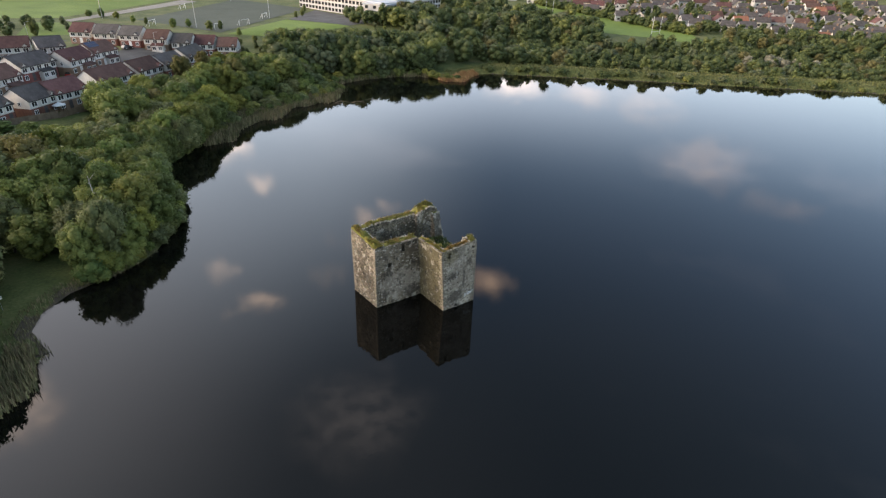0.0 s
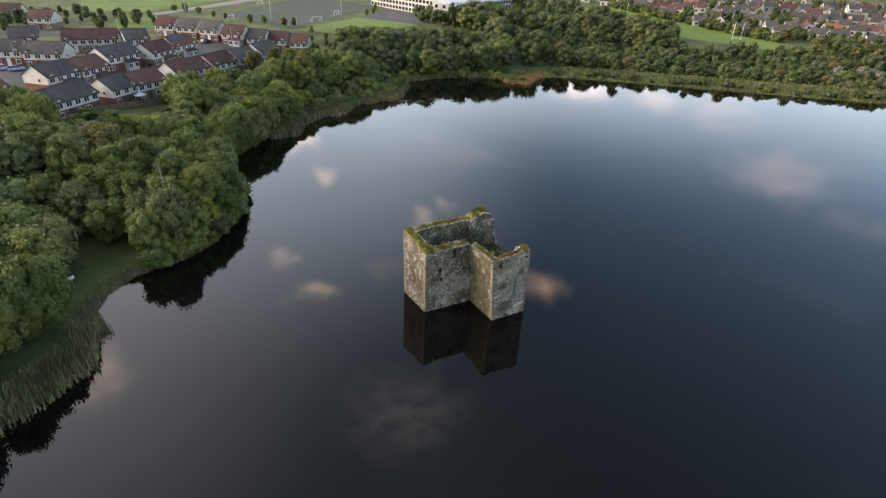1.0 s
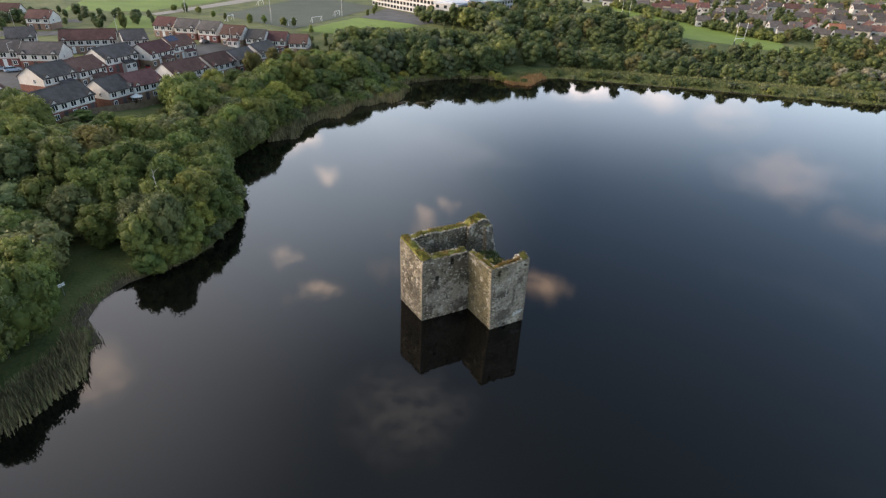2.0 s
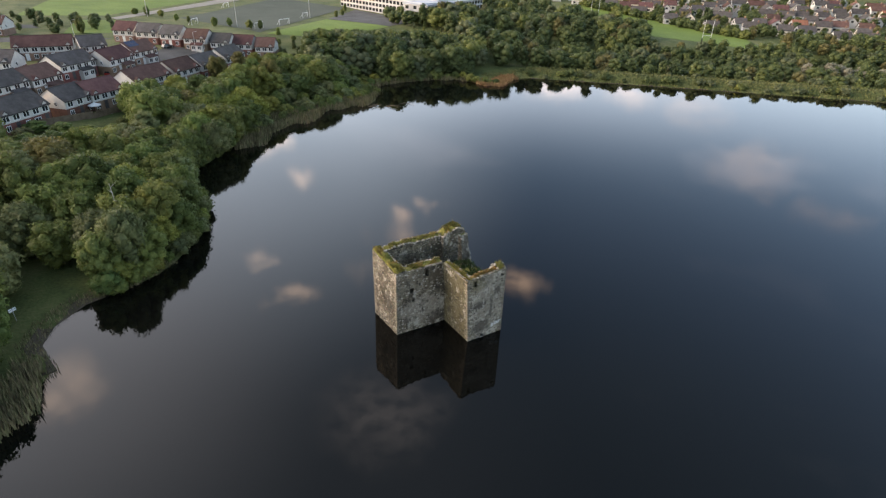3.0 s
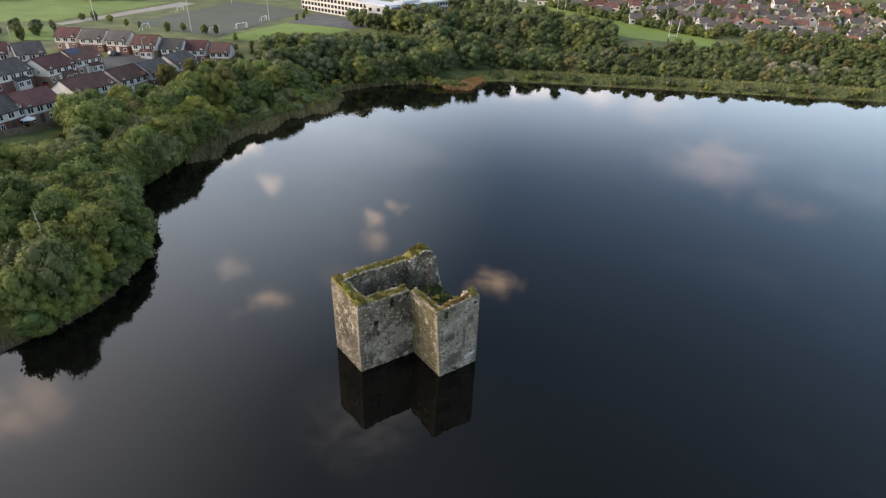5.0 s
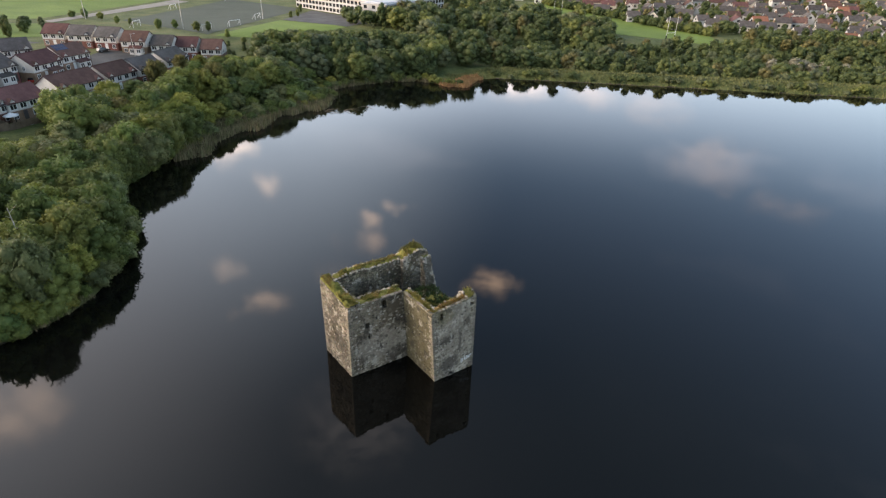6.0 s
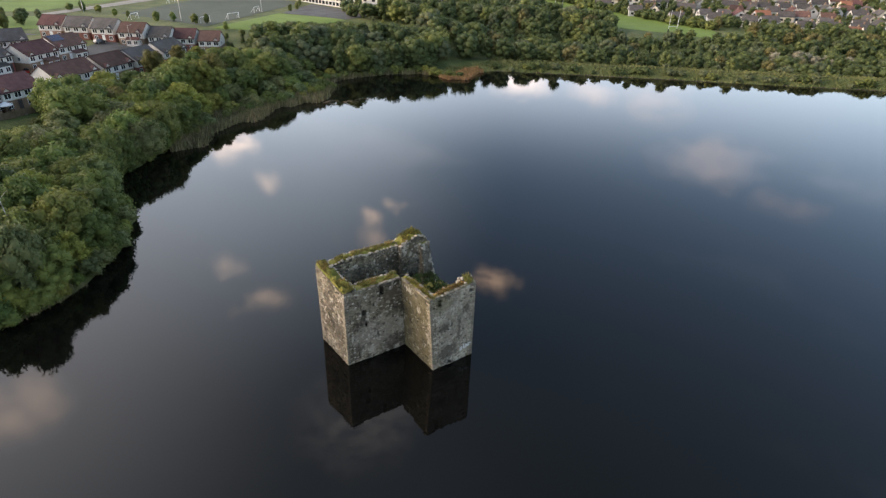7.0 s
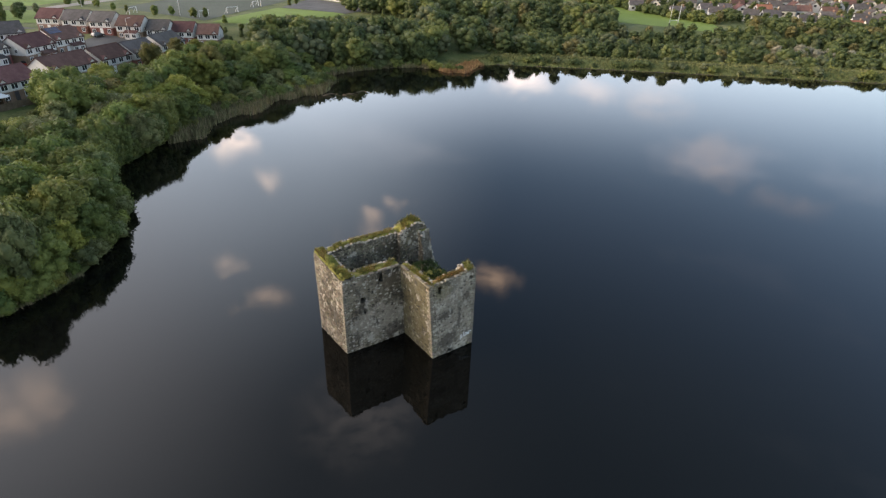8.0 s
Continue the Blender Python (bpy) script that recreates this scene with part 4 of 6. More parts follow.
SPECIES = {
    "oak": (LEAF_OAK, "dark green broadleaf tree in full leaf"), "alder": (LEAF_MID, "mid-green broadleaf tree in full leaf"),
    "ash": (LEAF_BRIGHT, "yellow-green broadleaf tree turning in early autumn"), "willow": (LEAF_WILLOW, "dense grey-green willow tree in leaf"),
    "rowan": (LEAF_AUTUMN, "olive-brown tree in early autumn leaf"), "hawthorn": (LEAF_BLOSSOM, "pale silvery-grey dense tree")}
TR = random.Random(11)


def set_material(ob, mat):
    ob.material_slots[0].link = "OBJECT"
    ob.material_slots[0].material = mat


def tree(x, y, species, height, spread, meshes, group, bush=False):
    mat, label = SPECIES[species]
    z = land_at(x, y)
    base = 3.1 if bush else 9.2
    m = Matrix.Translation((x, y, z - 0.1)) @ Matrix.Rotation(TR.uniform(0, 6.283), 4, "Z") @ Matrix.Diagonal((spread, spread * TR.uniform(0.88, 1.12), height / base, 1))
    t = empty("bush" if bush else "tree", m, label.replace("tree", "bush") if bush else label, "bush" if bush else "tree", group)
    if not bush:
        tk = new("trunk", TR.choice(TRUNKS))
        tk.parent = t
    cr = new("foliage" if bush else "crown", TR.choice(meshes))
    cr.parent = t
    set_material(cr, mat)
    return t


PLACED = []
CELLS = {}


def claim(x, y):
    PLACED.append((x, y))
    CELLS.setdefault((int(x // 12), int(y // 12)), []).append((x, y))


def crowded(x, y, gap):
    i, j = int(x // 12), int(y // 12)
    return any((x - a) ** 2 + (y - b) ** 2 < gap * gap for p in (i - 1, i, i + 1) for q in (j - 1, j, j + 1) for a, b in CELLS.get((p, q), ()))


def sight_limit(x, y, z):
    """Caps tree height at a camera sight line, so houses and lawns behind show."""
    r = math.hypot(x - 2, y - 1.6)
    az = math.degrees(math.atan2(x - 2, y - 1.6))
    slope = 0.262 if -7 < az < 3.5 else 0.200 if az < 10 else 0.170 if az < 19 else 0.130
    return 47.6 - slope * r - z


def blocked(x, y):
    """Ground kept free of trees: houses and gardens, roads, pitches, the clearing and the school."""
    if -15.5 < x < -1.5 and 80 < y < 103 - 0.4 * (x + 15):
        return True
    if y > 156 + 0.72 * max(0.0, x - 2) and x < 62 and y < 300:
        return True
    if 58 < x < 140 and y > 247:
        return True
    if 136 < x < 225 and y > 262 + 0.35 * max(0.0, x - 160):
        return True
    return False


def scatter(poly, spacing, choose, tries=6000, dmin=2.0, dmax=1e9, ignore=False):
    xs, ys = [p[0] for p in poly], [p[1] for p in poly]
    pts = []
    P = np.array(poly, float)
    for _ in range(tries):
        x, y = TR.uniform(min(xs), max(xs)), TR.uniform(min(ys), max(ys))
        inside = False
        for (ax, ay), (bx, by) in zip(P, np.roll(P, -1, 0)):
            if (ay > y) != (by > y) and x < ax + (y - ay) * (bx - ax) / (by - ay):
                inside = not inside
        if not inside or (not ignore and blocked(x, y)):
            continue
        gap = spacing * TR.uniform(0.8, 1.2)
        if crowded(x, y, gap):
            continue
        d = float(shore_distance(np.array([x]), np.array([y]))[0])
        if not dmin < d < dmax:
            continue
        claim(x, y)
        choose(x, y, d)


def west_bank(x, y, d):
    sp = TR.choices(("oak", "alder", "ash", "willow", "rowan"), (3.5, 5, 1.4, 2.6, 0.5))[0]
    hgt = TR.uniform(7.5, 10.5) if d > 6 or y > 118 else TR.uniform(5.5, 8.0)
    if x < -10 and y < 84:
        hgt = TR.uniform(9.5, 12.0)
    if x > 40:
        hgt = 3.2 + 0.62 * max(0.0, d - 5) if d < 14 else hgt
        sp = TR.choice(("willow", "alder", "ash")) if d < 9 else sp
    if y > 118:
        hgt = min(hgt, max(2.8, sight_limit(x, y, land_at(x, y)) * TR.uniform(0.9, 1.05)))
    tree(x, y, sp, hgt, TR.uniform(0.95, 1.35) * min(1.0, 0.25 + hgt / 11), NEAR, "trees on the west bank")


def shrub(kinds, near, group, lo, hi):
    def choose(x, y, d):
        h = TR.uniform(lo, hi)
        tree(x, y, TR.choice(kinds), h, h / 3.1 * TR.uniform(0.9, 1.3), near, group, True)
    return choose


class Wood:
    """Far trees joined into one object, a slot for each species."""

    def __init__(self):
        self.v, self.f, self.m, self.smooth, self.n = [], [], [], [], 0

    def add(self, x, y, species, height, spread, meshes, bush=False):
        v, f3, f4 = ARRAYS[TR.choice(meshes).name]
        a = TR.uniform(0, 6.283)
        c, s = math.cos(a), math.sin(a)
        k = height / (3.1 if bush else 9.2)
        z = land_at(x, y)
        z -= 0.1
        out = np.stack([x + spread * (c * v[:, 0] - s * v[:, 1]), y + spread * (s * v[:, 0] + c * v[:, 1]), z + k * v[:, 2]], 1)
        slot = list(SPECIES).index(species)
        self.v.append(out)
        self.f.append(np.concatenate([f3, f4]) + self.n)
        self.m.append(np.full(len(f3) + len(f4), slot))
        self.smooth.append(np.repeat([True, False], [len(f3), len(f4)]))
        self.n += len(v)

    def build(self, name, label):
        v, f = np.concatenate(self.v), np.concatenate(self.f)
        me = bpy.data.meshes.new(name)
        me.vertices.add(len(v))
        me.vertices.foreach_set("co", v.astype(np.float32).ravel())
        me.loops.add(3 * len(f))
        me.loops.foreach_set("vertex_index", f.astype(np.int32).ravel())
        me.polygons.add(len(f))
        me.polygons.foreach_set("loop_start", np.arange(len(f), dtype=np.int32) * 3)
        for key in SPECIES:
            me.materials.append(WOOD_LEAVES[key])
        me.polygons.foreach_set("material_index", np.concatenate(self.m).astype(np.int32))
        me.polygons.foreach_set("use_smooth", np.concatenate(self.smooth))
        me.update(calc_edges=True)
        return tagged(new(name, me), label, "woodland", kind="stuff")


woodland = Wood()


def joined(kinds, lo, hi, meshes, bush=False):
    def choose(x, y, d):
        h = TR.uniform(lo, hi)
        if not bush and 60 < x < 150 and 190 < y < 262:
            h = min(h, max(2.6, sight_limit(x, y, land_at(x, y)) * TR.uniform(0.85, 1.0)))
        spread = h / 3.1 * TR.uniform(0.9, 1.4) if bush else TR.uniform(0.95, 1.4) * h / 9.2
        woodland.add(x, y, TR.choice(kinds), h, spread, meshes, bush)
    return choose


# ---- planting ----
# the bank that stands out into the lake, tree by tree, then the rest of the west shore
for x, y, sp, h, w in ((8.4, 97.8, "ash", 6.0, 0.7), (11.6, 102.8, "alder", 6.5, 0.8), (2.8, 94.4, "willow", 10.2, 0.85), (6.2, 98.8, "oak", 7.2, 0.85), (9.0, 104, "alder", 9.5, 0.95), (13.2, 109.5, "oak", 8.0, 0.85),
                       (-0.6, 92.8, "oak", 7.8, 0.78), (6.0, 95.2, "alder", 6.0, 0.7), (12.8, 115.5, "alder", 8.5, 0.9), (-0.4, 99.2, "willow", 8.5, 0.9), (-15.6, 76.4, "alder", 11.0, 0.9), (-19.4, 71.4, "oak", 12.2, 0.92), (-24.4, 67.0, "alder", 12.5, 0.95), (-14.2, 81, "oak", 8.5, 0.85), (-30.5, 62.4, "oak", 12.0, 1.0), (-17.5, 74.5, "willow", 11.0, 0.8), (11.6, 121.5, "oak", 9.0, 0.95), (-11, 114, "oak", 9.5, 1.0), (-3, 106, "alder", 9.5, 0.95), (5, 110, "oak", 10, 1.0)):
    claim(x, y)
    tree(x, y, sp, 1.07 * h, 1.06 * w, NEAR, "trees on the west bank")
WEST_A = [(-58, 64), (-31, 60), (-21, 66.5), (-12, 76), (-8, 82), (20, 92), (20, 135), (60, 172), (95, 187), (95, 200), (64, 214), (40, 190), (5, 158), (-30, 148), (-58, 158)]
scatter([(14, 120), (38, 152), (36, 160), (18, 142)], 3.6, west_bank, 700, 1.0, 4.0)
scatter([(36, 148), (95, 180), (92, 200), (34, 166)], 3.4, west_bank, 1500, 4.0, 9.0)
scatter(WEST_A, 4.6, west_bank, 8000, 2.6)
scatter([(-4, 80), (20, 90), (24, 130), (90, 180), (90, 200), (15, 140), (-6, 100), (-8, 90)], 2.2, shrub(("willow", "alder", "oak", "ash"), BUSH_NEAR, "bushes along the bank", 1.8, 3.2), 5000, 0.2, 4.0)
# a row of trees right on the edge north of the point
for k in range(11):
    x, y = 15.6 + 1.6 * k + TR.uniform(-0.6, 0.6), 122 + 2.85 * k + TR.uniform(-0.8, 0.8)
    d = float(shore_distance(np.array([x]), np.array([y]))[0])
    a = 0.8 - d
    x, y = x + 0.85 * a * -1, y + 0.5 * a
    claim(x, y)
    tree(x, y, TR.choice(("alder", "willow", "oak")), TR.uniform(6.5, 9.0), TR.uniform(0.7, 0.9), NEAR, "trees on the west bank")
# bushes leaning out over the water all along the west shore
for (ax, ay), (bx, by) in zip(SHORE[6:27], SHORE[7:28]):
    L = math.dist((ax, ay), (bx, by))
    k = TR.uniform(0.3, 1.2)
    while k < L:
        x, y = ax + (bx - ax) * k / L, ay + (by - ay) * k / L
        off = TR.uniform(0.3, 1.3)
        x, y = x - (by - ay) / L * off, y + (bx - ax) / L * off
        if not (-12 < x < -3.2 and y < 92) and TR.random() < 0.86:
            hb = TR.uniform(1.4, 2.9) if x < 40 or x > 90 else TR.uniform(0.9, 1.6)
            tree(x, y, TR.choice(("alder", "oak", "willow", "alder", "ash")), hb, hb / 3.1 * TR.uniform(0.95, 1.35), BUSH_NEAR, "bushes along the bank", True)
        k += TR.uniform(1.5, 2.9)
# the head of the lake and the belt behind the dam
scatter([(62, 205), (88, 192), (128, 194), (138, 197), (147, 203), (160, 235), (150, 262), (125, 250), (66, 246)], 4.8, joined(("oak", "alder", "alder", "oak", "ash", "willow"), 7.5, 11.5, FAR), 4000, 1.8)
scatter([(144, 204), (168, 190), (200, 178), (262, 215), (275, 245), (262, 340), (200, 350), (150, 262)], 6.6, joined(("oak", "alder", "oak", "oak", "alder", "willow", "oak", "alder", "ash", "rowan"), 6.0, 11.0, FAR), 5000, 14)
scatter([(175, 178), (215, 148), (262, 112), (310, 66), (360, 100), (330, 140), (292, 165), (262, 235), (200, 215)], 5.2, joined(("oak", "alder", "oak", "willow", "oak", "alder", "oak", "alder", "oak", "rowan"), 5.0, 8.5, FAR), 6000, 15, 72)
for x, y, hh in ((121, 200, 8), (125, 199, 9), (129, 197, 8), (132, 200, 9), (133, 196, 4.5), (137, 201, 5), (116, 201, 9), (110, 201, 8.5), (104, 202, 9), (141, 205, 4.5)):
    woodland.add(x, y, TR.choice(("oak", "alder", "willow")), hh, TR.uniform(0.9, 1.15), NEAR)
for x, y in ((284, 130), (289, 126), (294, 121), (287, 133), (280, 134), (297, 125), (291, 131), (299, 117), (277, 138)):
    woodland.add(x, y, "hawthorn", TR.uniform(5.5, 7.5), TR.uniform(0.9, 1.2), FAR)
woodland.add(250, 140, "ash", 4.5, 1.6, BUSH_FAR, True)
woodland.add(253, 137, "alder", 4.0, 1.7, BUSH_FAR, True)
for (ax, ay), (bx, by) in zip(SHORE[29:35], SHORE[30:36]):
    L = math.dist((ax, ay), (bx, by))
    k = 0.5
    while k < L:
        for off, lo, hi, chance in ((TR.uniform(1.0, 4.0), 1.4, 3.0, 0.55), (TR.uniform(13, 18), 1.4, 3.4, 0.4)):
            x, y = ax + (bx - ax) * k / L - (by - ay) / L * off, ay + (by - ay) * k / L + (bx - ax) / L * off
            if TR.random() < chance and noise.noise(Vector((x * 0.05, y * 0.05, off > 8))) > -0.25:
                hb = TR.uniform(lo, hi)
                woodland.add(x, y, TR.choice(("willow", "alder", "willow", "oak", "ash")), hb, hb / 3.1 * TR.uniform(1.0, 1.5), BUSH_FAR, True)
        k += TR.uniform(1.6, 3.2)
scatter([(150, 186), (200, 140), (275, 74), (330, 30), (360, 55), (275, 130), (180, 200)], 4.0, joined(("willow", "alder", "willow", "oak"), 1.2, 2.8, BUSH_FAR, True), 700, 13, 24)


# ---- reeds ----
def reed_bed(name, region, reach, inland, count, mat, tall, label, wide=0.06):
    (x0, y0), (x1, y1) = region
    xs, ys = [], []
    while len(xs) < count:
        px, py = np.array([TR.uniform(x0, x1) for _ in range(4000)]), np.array([TR.uniform(y0, y1) for _ in range(4000)])
        dd = shore_distance(px, py)
        edge = reach * (0.62 + 0.25 * np.sin(px * 0.21 + py * 0.13) + 0.14 * np.sin(px * 0.8 - py * 0.5))
        ok = (dd < inland) & (dd > -edge * np.array([TR.uniform(0.45, 1.1) for _ in range(4000)]))
        xs += list(px[ok])
        ys += list(py[ok])
    zs = np.maximum(-0.05, land(np.array(xs[:count]), np.array(ys[:count])) - 0.05)
    it = iter(zip(xs[:count], ys[:count], zs.tolist()))

    def spot():
        return Vector(next(it))
    tufts(name, spot, mat, tall, label, count, wide, 0.12)


reed_bed("reeds", ((-44, 44), (-9, 76)), 4.6, 3.6, 10000, REED, 1.6, "tall grey-green reeds standing in the shallows", 0.085)
reed_bed("reeds", ((31, 146), (92, 188)), 7.0, 5.0, 13500, REED, 1.8, "tall grey-green reeds standing in the shallows", 0.13)
reed_bed("reeds", ((90, 188), (132, 200)), 2.2, 2.0, 1500, REED, 1.8, "pale reeds fringing the wooded shore", 0.12)
reed_bed("dead_reeds", ((130, 173), (150, 187)), 3.6, 4.0, 3400, REED_TAN, 1.2, "rust-brown reed patch at the water's edge", 0.16)
reed_bed("bank_grass", ((138, 40), (320, 192)), 0.2, 13.0, 9000, DAM_GRASS, 0.75, "long rough grass on the dam", 0.22)
reed_bed("bank_grass", ((-12, 72), (20, 95)), 0.5, 2.5, 1800, REED, 0.7, "long grass overhanging the bank", 0.05)


# ---- paths, pitches and roads ----
drape("sports_pitch", [(47, 319), (70, 262), (142, 338), (118, 394)], 24, 24, PITCH, 0.12, "dark grey-green all-weather football pitch", "sports pitch")
drape("lawn", [(72, 259), (97, 250), (132, 262), (112, 294)], 14, 12, LAWN, 0.14, "bright mown grass strip beside the pitch", "lawn")
drape("car_park", [(114, 295), (132, 263), (153, 270), (144, 330)], 12, 14, ASPHALT, 0.13, "dark tarmac yard by the school", "car park")
drape("gravel_path", [(18, 326), (20, 320), (92, 386), (86, 396)], 24, 3, GRAVEL, 0.15, "pale gravel track past the playing fields", "path")
drape("lawn", [(-20, 340), (16, 334), (82, 398), (0, 430)], 16, 16, LAWN, 0.1, "mown playing field grass", "lawn")
drape("lawn", [(-2, 282), (16, 278), (24, 316), (4, 322)], 8, 10, LAWN, 0.1, "mown grass between the houses and the fields", "lawn")
drape("lawn", [(260, 249), (291, 168), (318, 196), (318, 326)], 20, 26, LAWN, 0.12, "bright green rugby field", "rugby field")
drape("road", [(-42, 215), (-28, 172), (-20, 174), (-24, 212)], 6, 16, ASPHALT, 0.1, "grey asphalt estate road", "road")
drape("road", [(-24, 212), (-24, 203), (26, 216), (26, 224)], 20, 4, ASPHALT, 0.09, "grey asphalt estate road", "road")
drape("road", [(22, 226), (30, 215), (44, 222), (32, 240)], 10, 10, ASPHALT, 0.11, "asphalt parking court between the houses", "road")
drape("road", [(-70, 288), (-70, 274), (14, 262), (8, 272)], 20, 4, ASPHALT, 0.1, "grey asphalt road", "road")
drape("road", [(-80, 330), (-80, 318), (-10, 300), (-12, 310)], 16, 3, ASPHALT, 0.1, "grey asphalt road", "road")
drape("patio", [(4.6, 166.8), (6.6, 166), (7.6, 168.5), (5.6, 169.5)], 4, 4, GRAVEL, 0.1, "pale paved patio", "patio")
drape("lawn", [(-8, 161), (2, 164.5), (5.4, 167.5), (2, 169.5)], 6, 6, LAWN, 0.08, "small back garden lawn", "lawn")


def shore_strip(name, i0, i1, d0, d1, mat, label, category, lift=0.05):
    pts = SEG[i0:i1]
    verts, faces = [], []
    for k in range(len(pts)):
        a, b = pts[max(0, k - 1)], pts[min(len(pts) - 1, k + 1)]
        n = np.array([-(b - a)[1], (b - a)[0]])
        n = n / np.linalg.norm(n)
        for j in range(5):
            p = pts[k] + n * (d0 + (d1 - d0) * j / 4)
            verts.append((p[0], p[1], max(-0.1, land_at(p[0], p[1])) + lift))
    for k in range(len(pts) - 1):
        for j in range(4):
            q = k * 5 + j
            faces.append((q, q + 5, q + 6, q + 1))
    return tagged(mesh_object(name, verts, faces, mat, smooth=True), label, category, kind="structure")


shore_strip("mud_bank", 4, 9, -0.4, 1.6, MUD, "bare brown mud at the water's edge", "mud")
shore_strip("dam_footing", 29, 37, -0.3, 1.1, MUD, "dark stone footing of the dam at the waterline", "dam")
shore_strip("dam_path", 29, 37, 8.2, 10.4, TRODDEN, "grassy path along the top of the dam", "path", 0.12)


# ---- houses ----
HR = random.Random(5)


def box_mesh(name, lo, hi, mat, bevel=0.0):
    bm = box(lo, hi, bevel)
    me = bpy.data.meshes.new(name)
    bm.to_mesh(me)
    bm.free()
    me.materials.append(mat)
    return me


PANE_MESH = box_mesh("window", (-0.5, -0.04, -0.5), (0.5, 0.04, 0.5), GLASS_DARK)


def frame_mesh():
    bm = bmesh.new()
    for lo, hi in (((-0.58, -0.05, -0.58), (-0.48, 0.06, 0.58)), ((0.48, -0.05, -0.58), (0.58, 0.06, 0.58)), ((-0.48, -0.05, -0.6), (0.48, 0.06, -0.48)), ((-0.48, -0.05, 0.48), (0.48, 0.06, 0.58)), ((-0.04, -0.05, -0.48), (0.04, 0.06, 0.48))):
        add_box(bm, lo, hi)
    me = bpy.data.meshes.new("window_frame")
    bm.to_mesh(me)
    bm.free()
    me.materials.append(PAINT_WHITE)
    return me


FRAME_MESH = frame_mesh()
DOOR_MESH = box_mesh("door", (-0.5, -0.05, 0), (0.5, 0.05, 2.05), PAINT_WHITE, 0.02)
DOOR_DARK = box_mesh("door", (-0.5, -0.05, 0), (0.5, 0.05, 2.05), TILE_GREY, 0.02)


def window(house, x, y, z, w, h, frame=True):
    """A window in a front or back wall, facing along y."""
    ob = new("window", PANE_MESH)
    ob.parent = house
    ob.matrix_basis = Matrix.Translation((x, y, z)) @ Matrix.Diagonal((w, 1, h, 1))
    if frame:
        fr = new("window_frame", FRAME_MESH)
        fr.parent = ob
    return ob


def side_window(house, x, y, z, w, h):
    ob = new("window", PANE_MESH)
    ob.parent = house
    ob.matrix_basis = Matrix.Translation((x, y, z)) @ Matrix.Rotation(radians(90), 4, "Z") @ Matrix.Diagonal((w, 1, h, 1))
    fr = new("window_frame", FRAME_MESH)
    fr.parent = ob


def gable_block(L, D, z0, eaves, ridge):
    """Walls from z0 to the eaves with gable ends up to the ridge."""
    bm = bmesh.new()
    sec = [(-D / 2, z0), (D / 2, z0), (D / 2, eaves), (0, ridge), (-D / 2, eaves)]
    rings = [[bm.verts.new((x, a, b)) for a, b in sec] for x in (-L / 2, L / 2)]
    for k in range(5):
        m = (k + 1) % 5
        bm.faces.new((rings[0][k], rings[0][m], rings[1][m], rings[1][k]))
    bm.faces.new(rings[0][::-1])
    bm.faces.new(rings[1])
    bmesh.ops.recalc_face_normals(bm, faces=bm.faces)
    return bm


def roof_block(L, D, eaves, ridge, over=0.35, thick=0.16):
    bm = bmesh.new()
    slope = (ridge - eaves) / (D / 2)
    e = eaves - slope * over
    lo = [(-D / 2 - over, e), (0, ridge), (D / 2 + over, e)]
    sec = [(a, b + thick) for a, b in lo] + [(a, b + 0.02) for a, b in reversed(lo)]
    rings = [[bm.verts.new((x, a, b)) for a, b in sec] for x in (-L / 2 - 0.25, L / 2 + 0.25)]
    n = len(sec)
    for k in range(n):
        m = (k + 1) % n
        bm.faces.new((rings[0][k], rings[0][m], rings[1][m], rings[1][k]))
    bm.faces.new(rings[0][::-1])
    bm.faces.new(rings[1])
    bmesh.ops.recalc_face_normals(bm, faces=bm.faces)
    # ridge tiles
    add_rod(bm, (-L / 2 - 0.25, 0, ridge + thick), (L / 2 + 0.25, 0, ridge + thick), 0.11, n=5)
    return bm


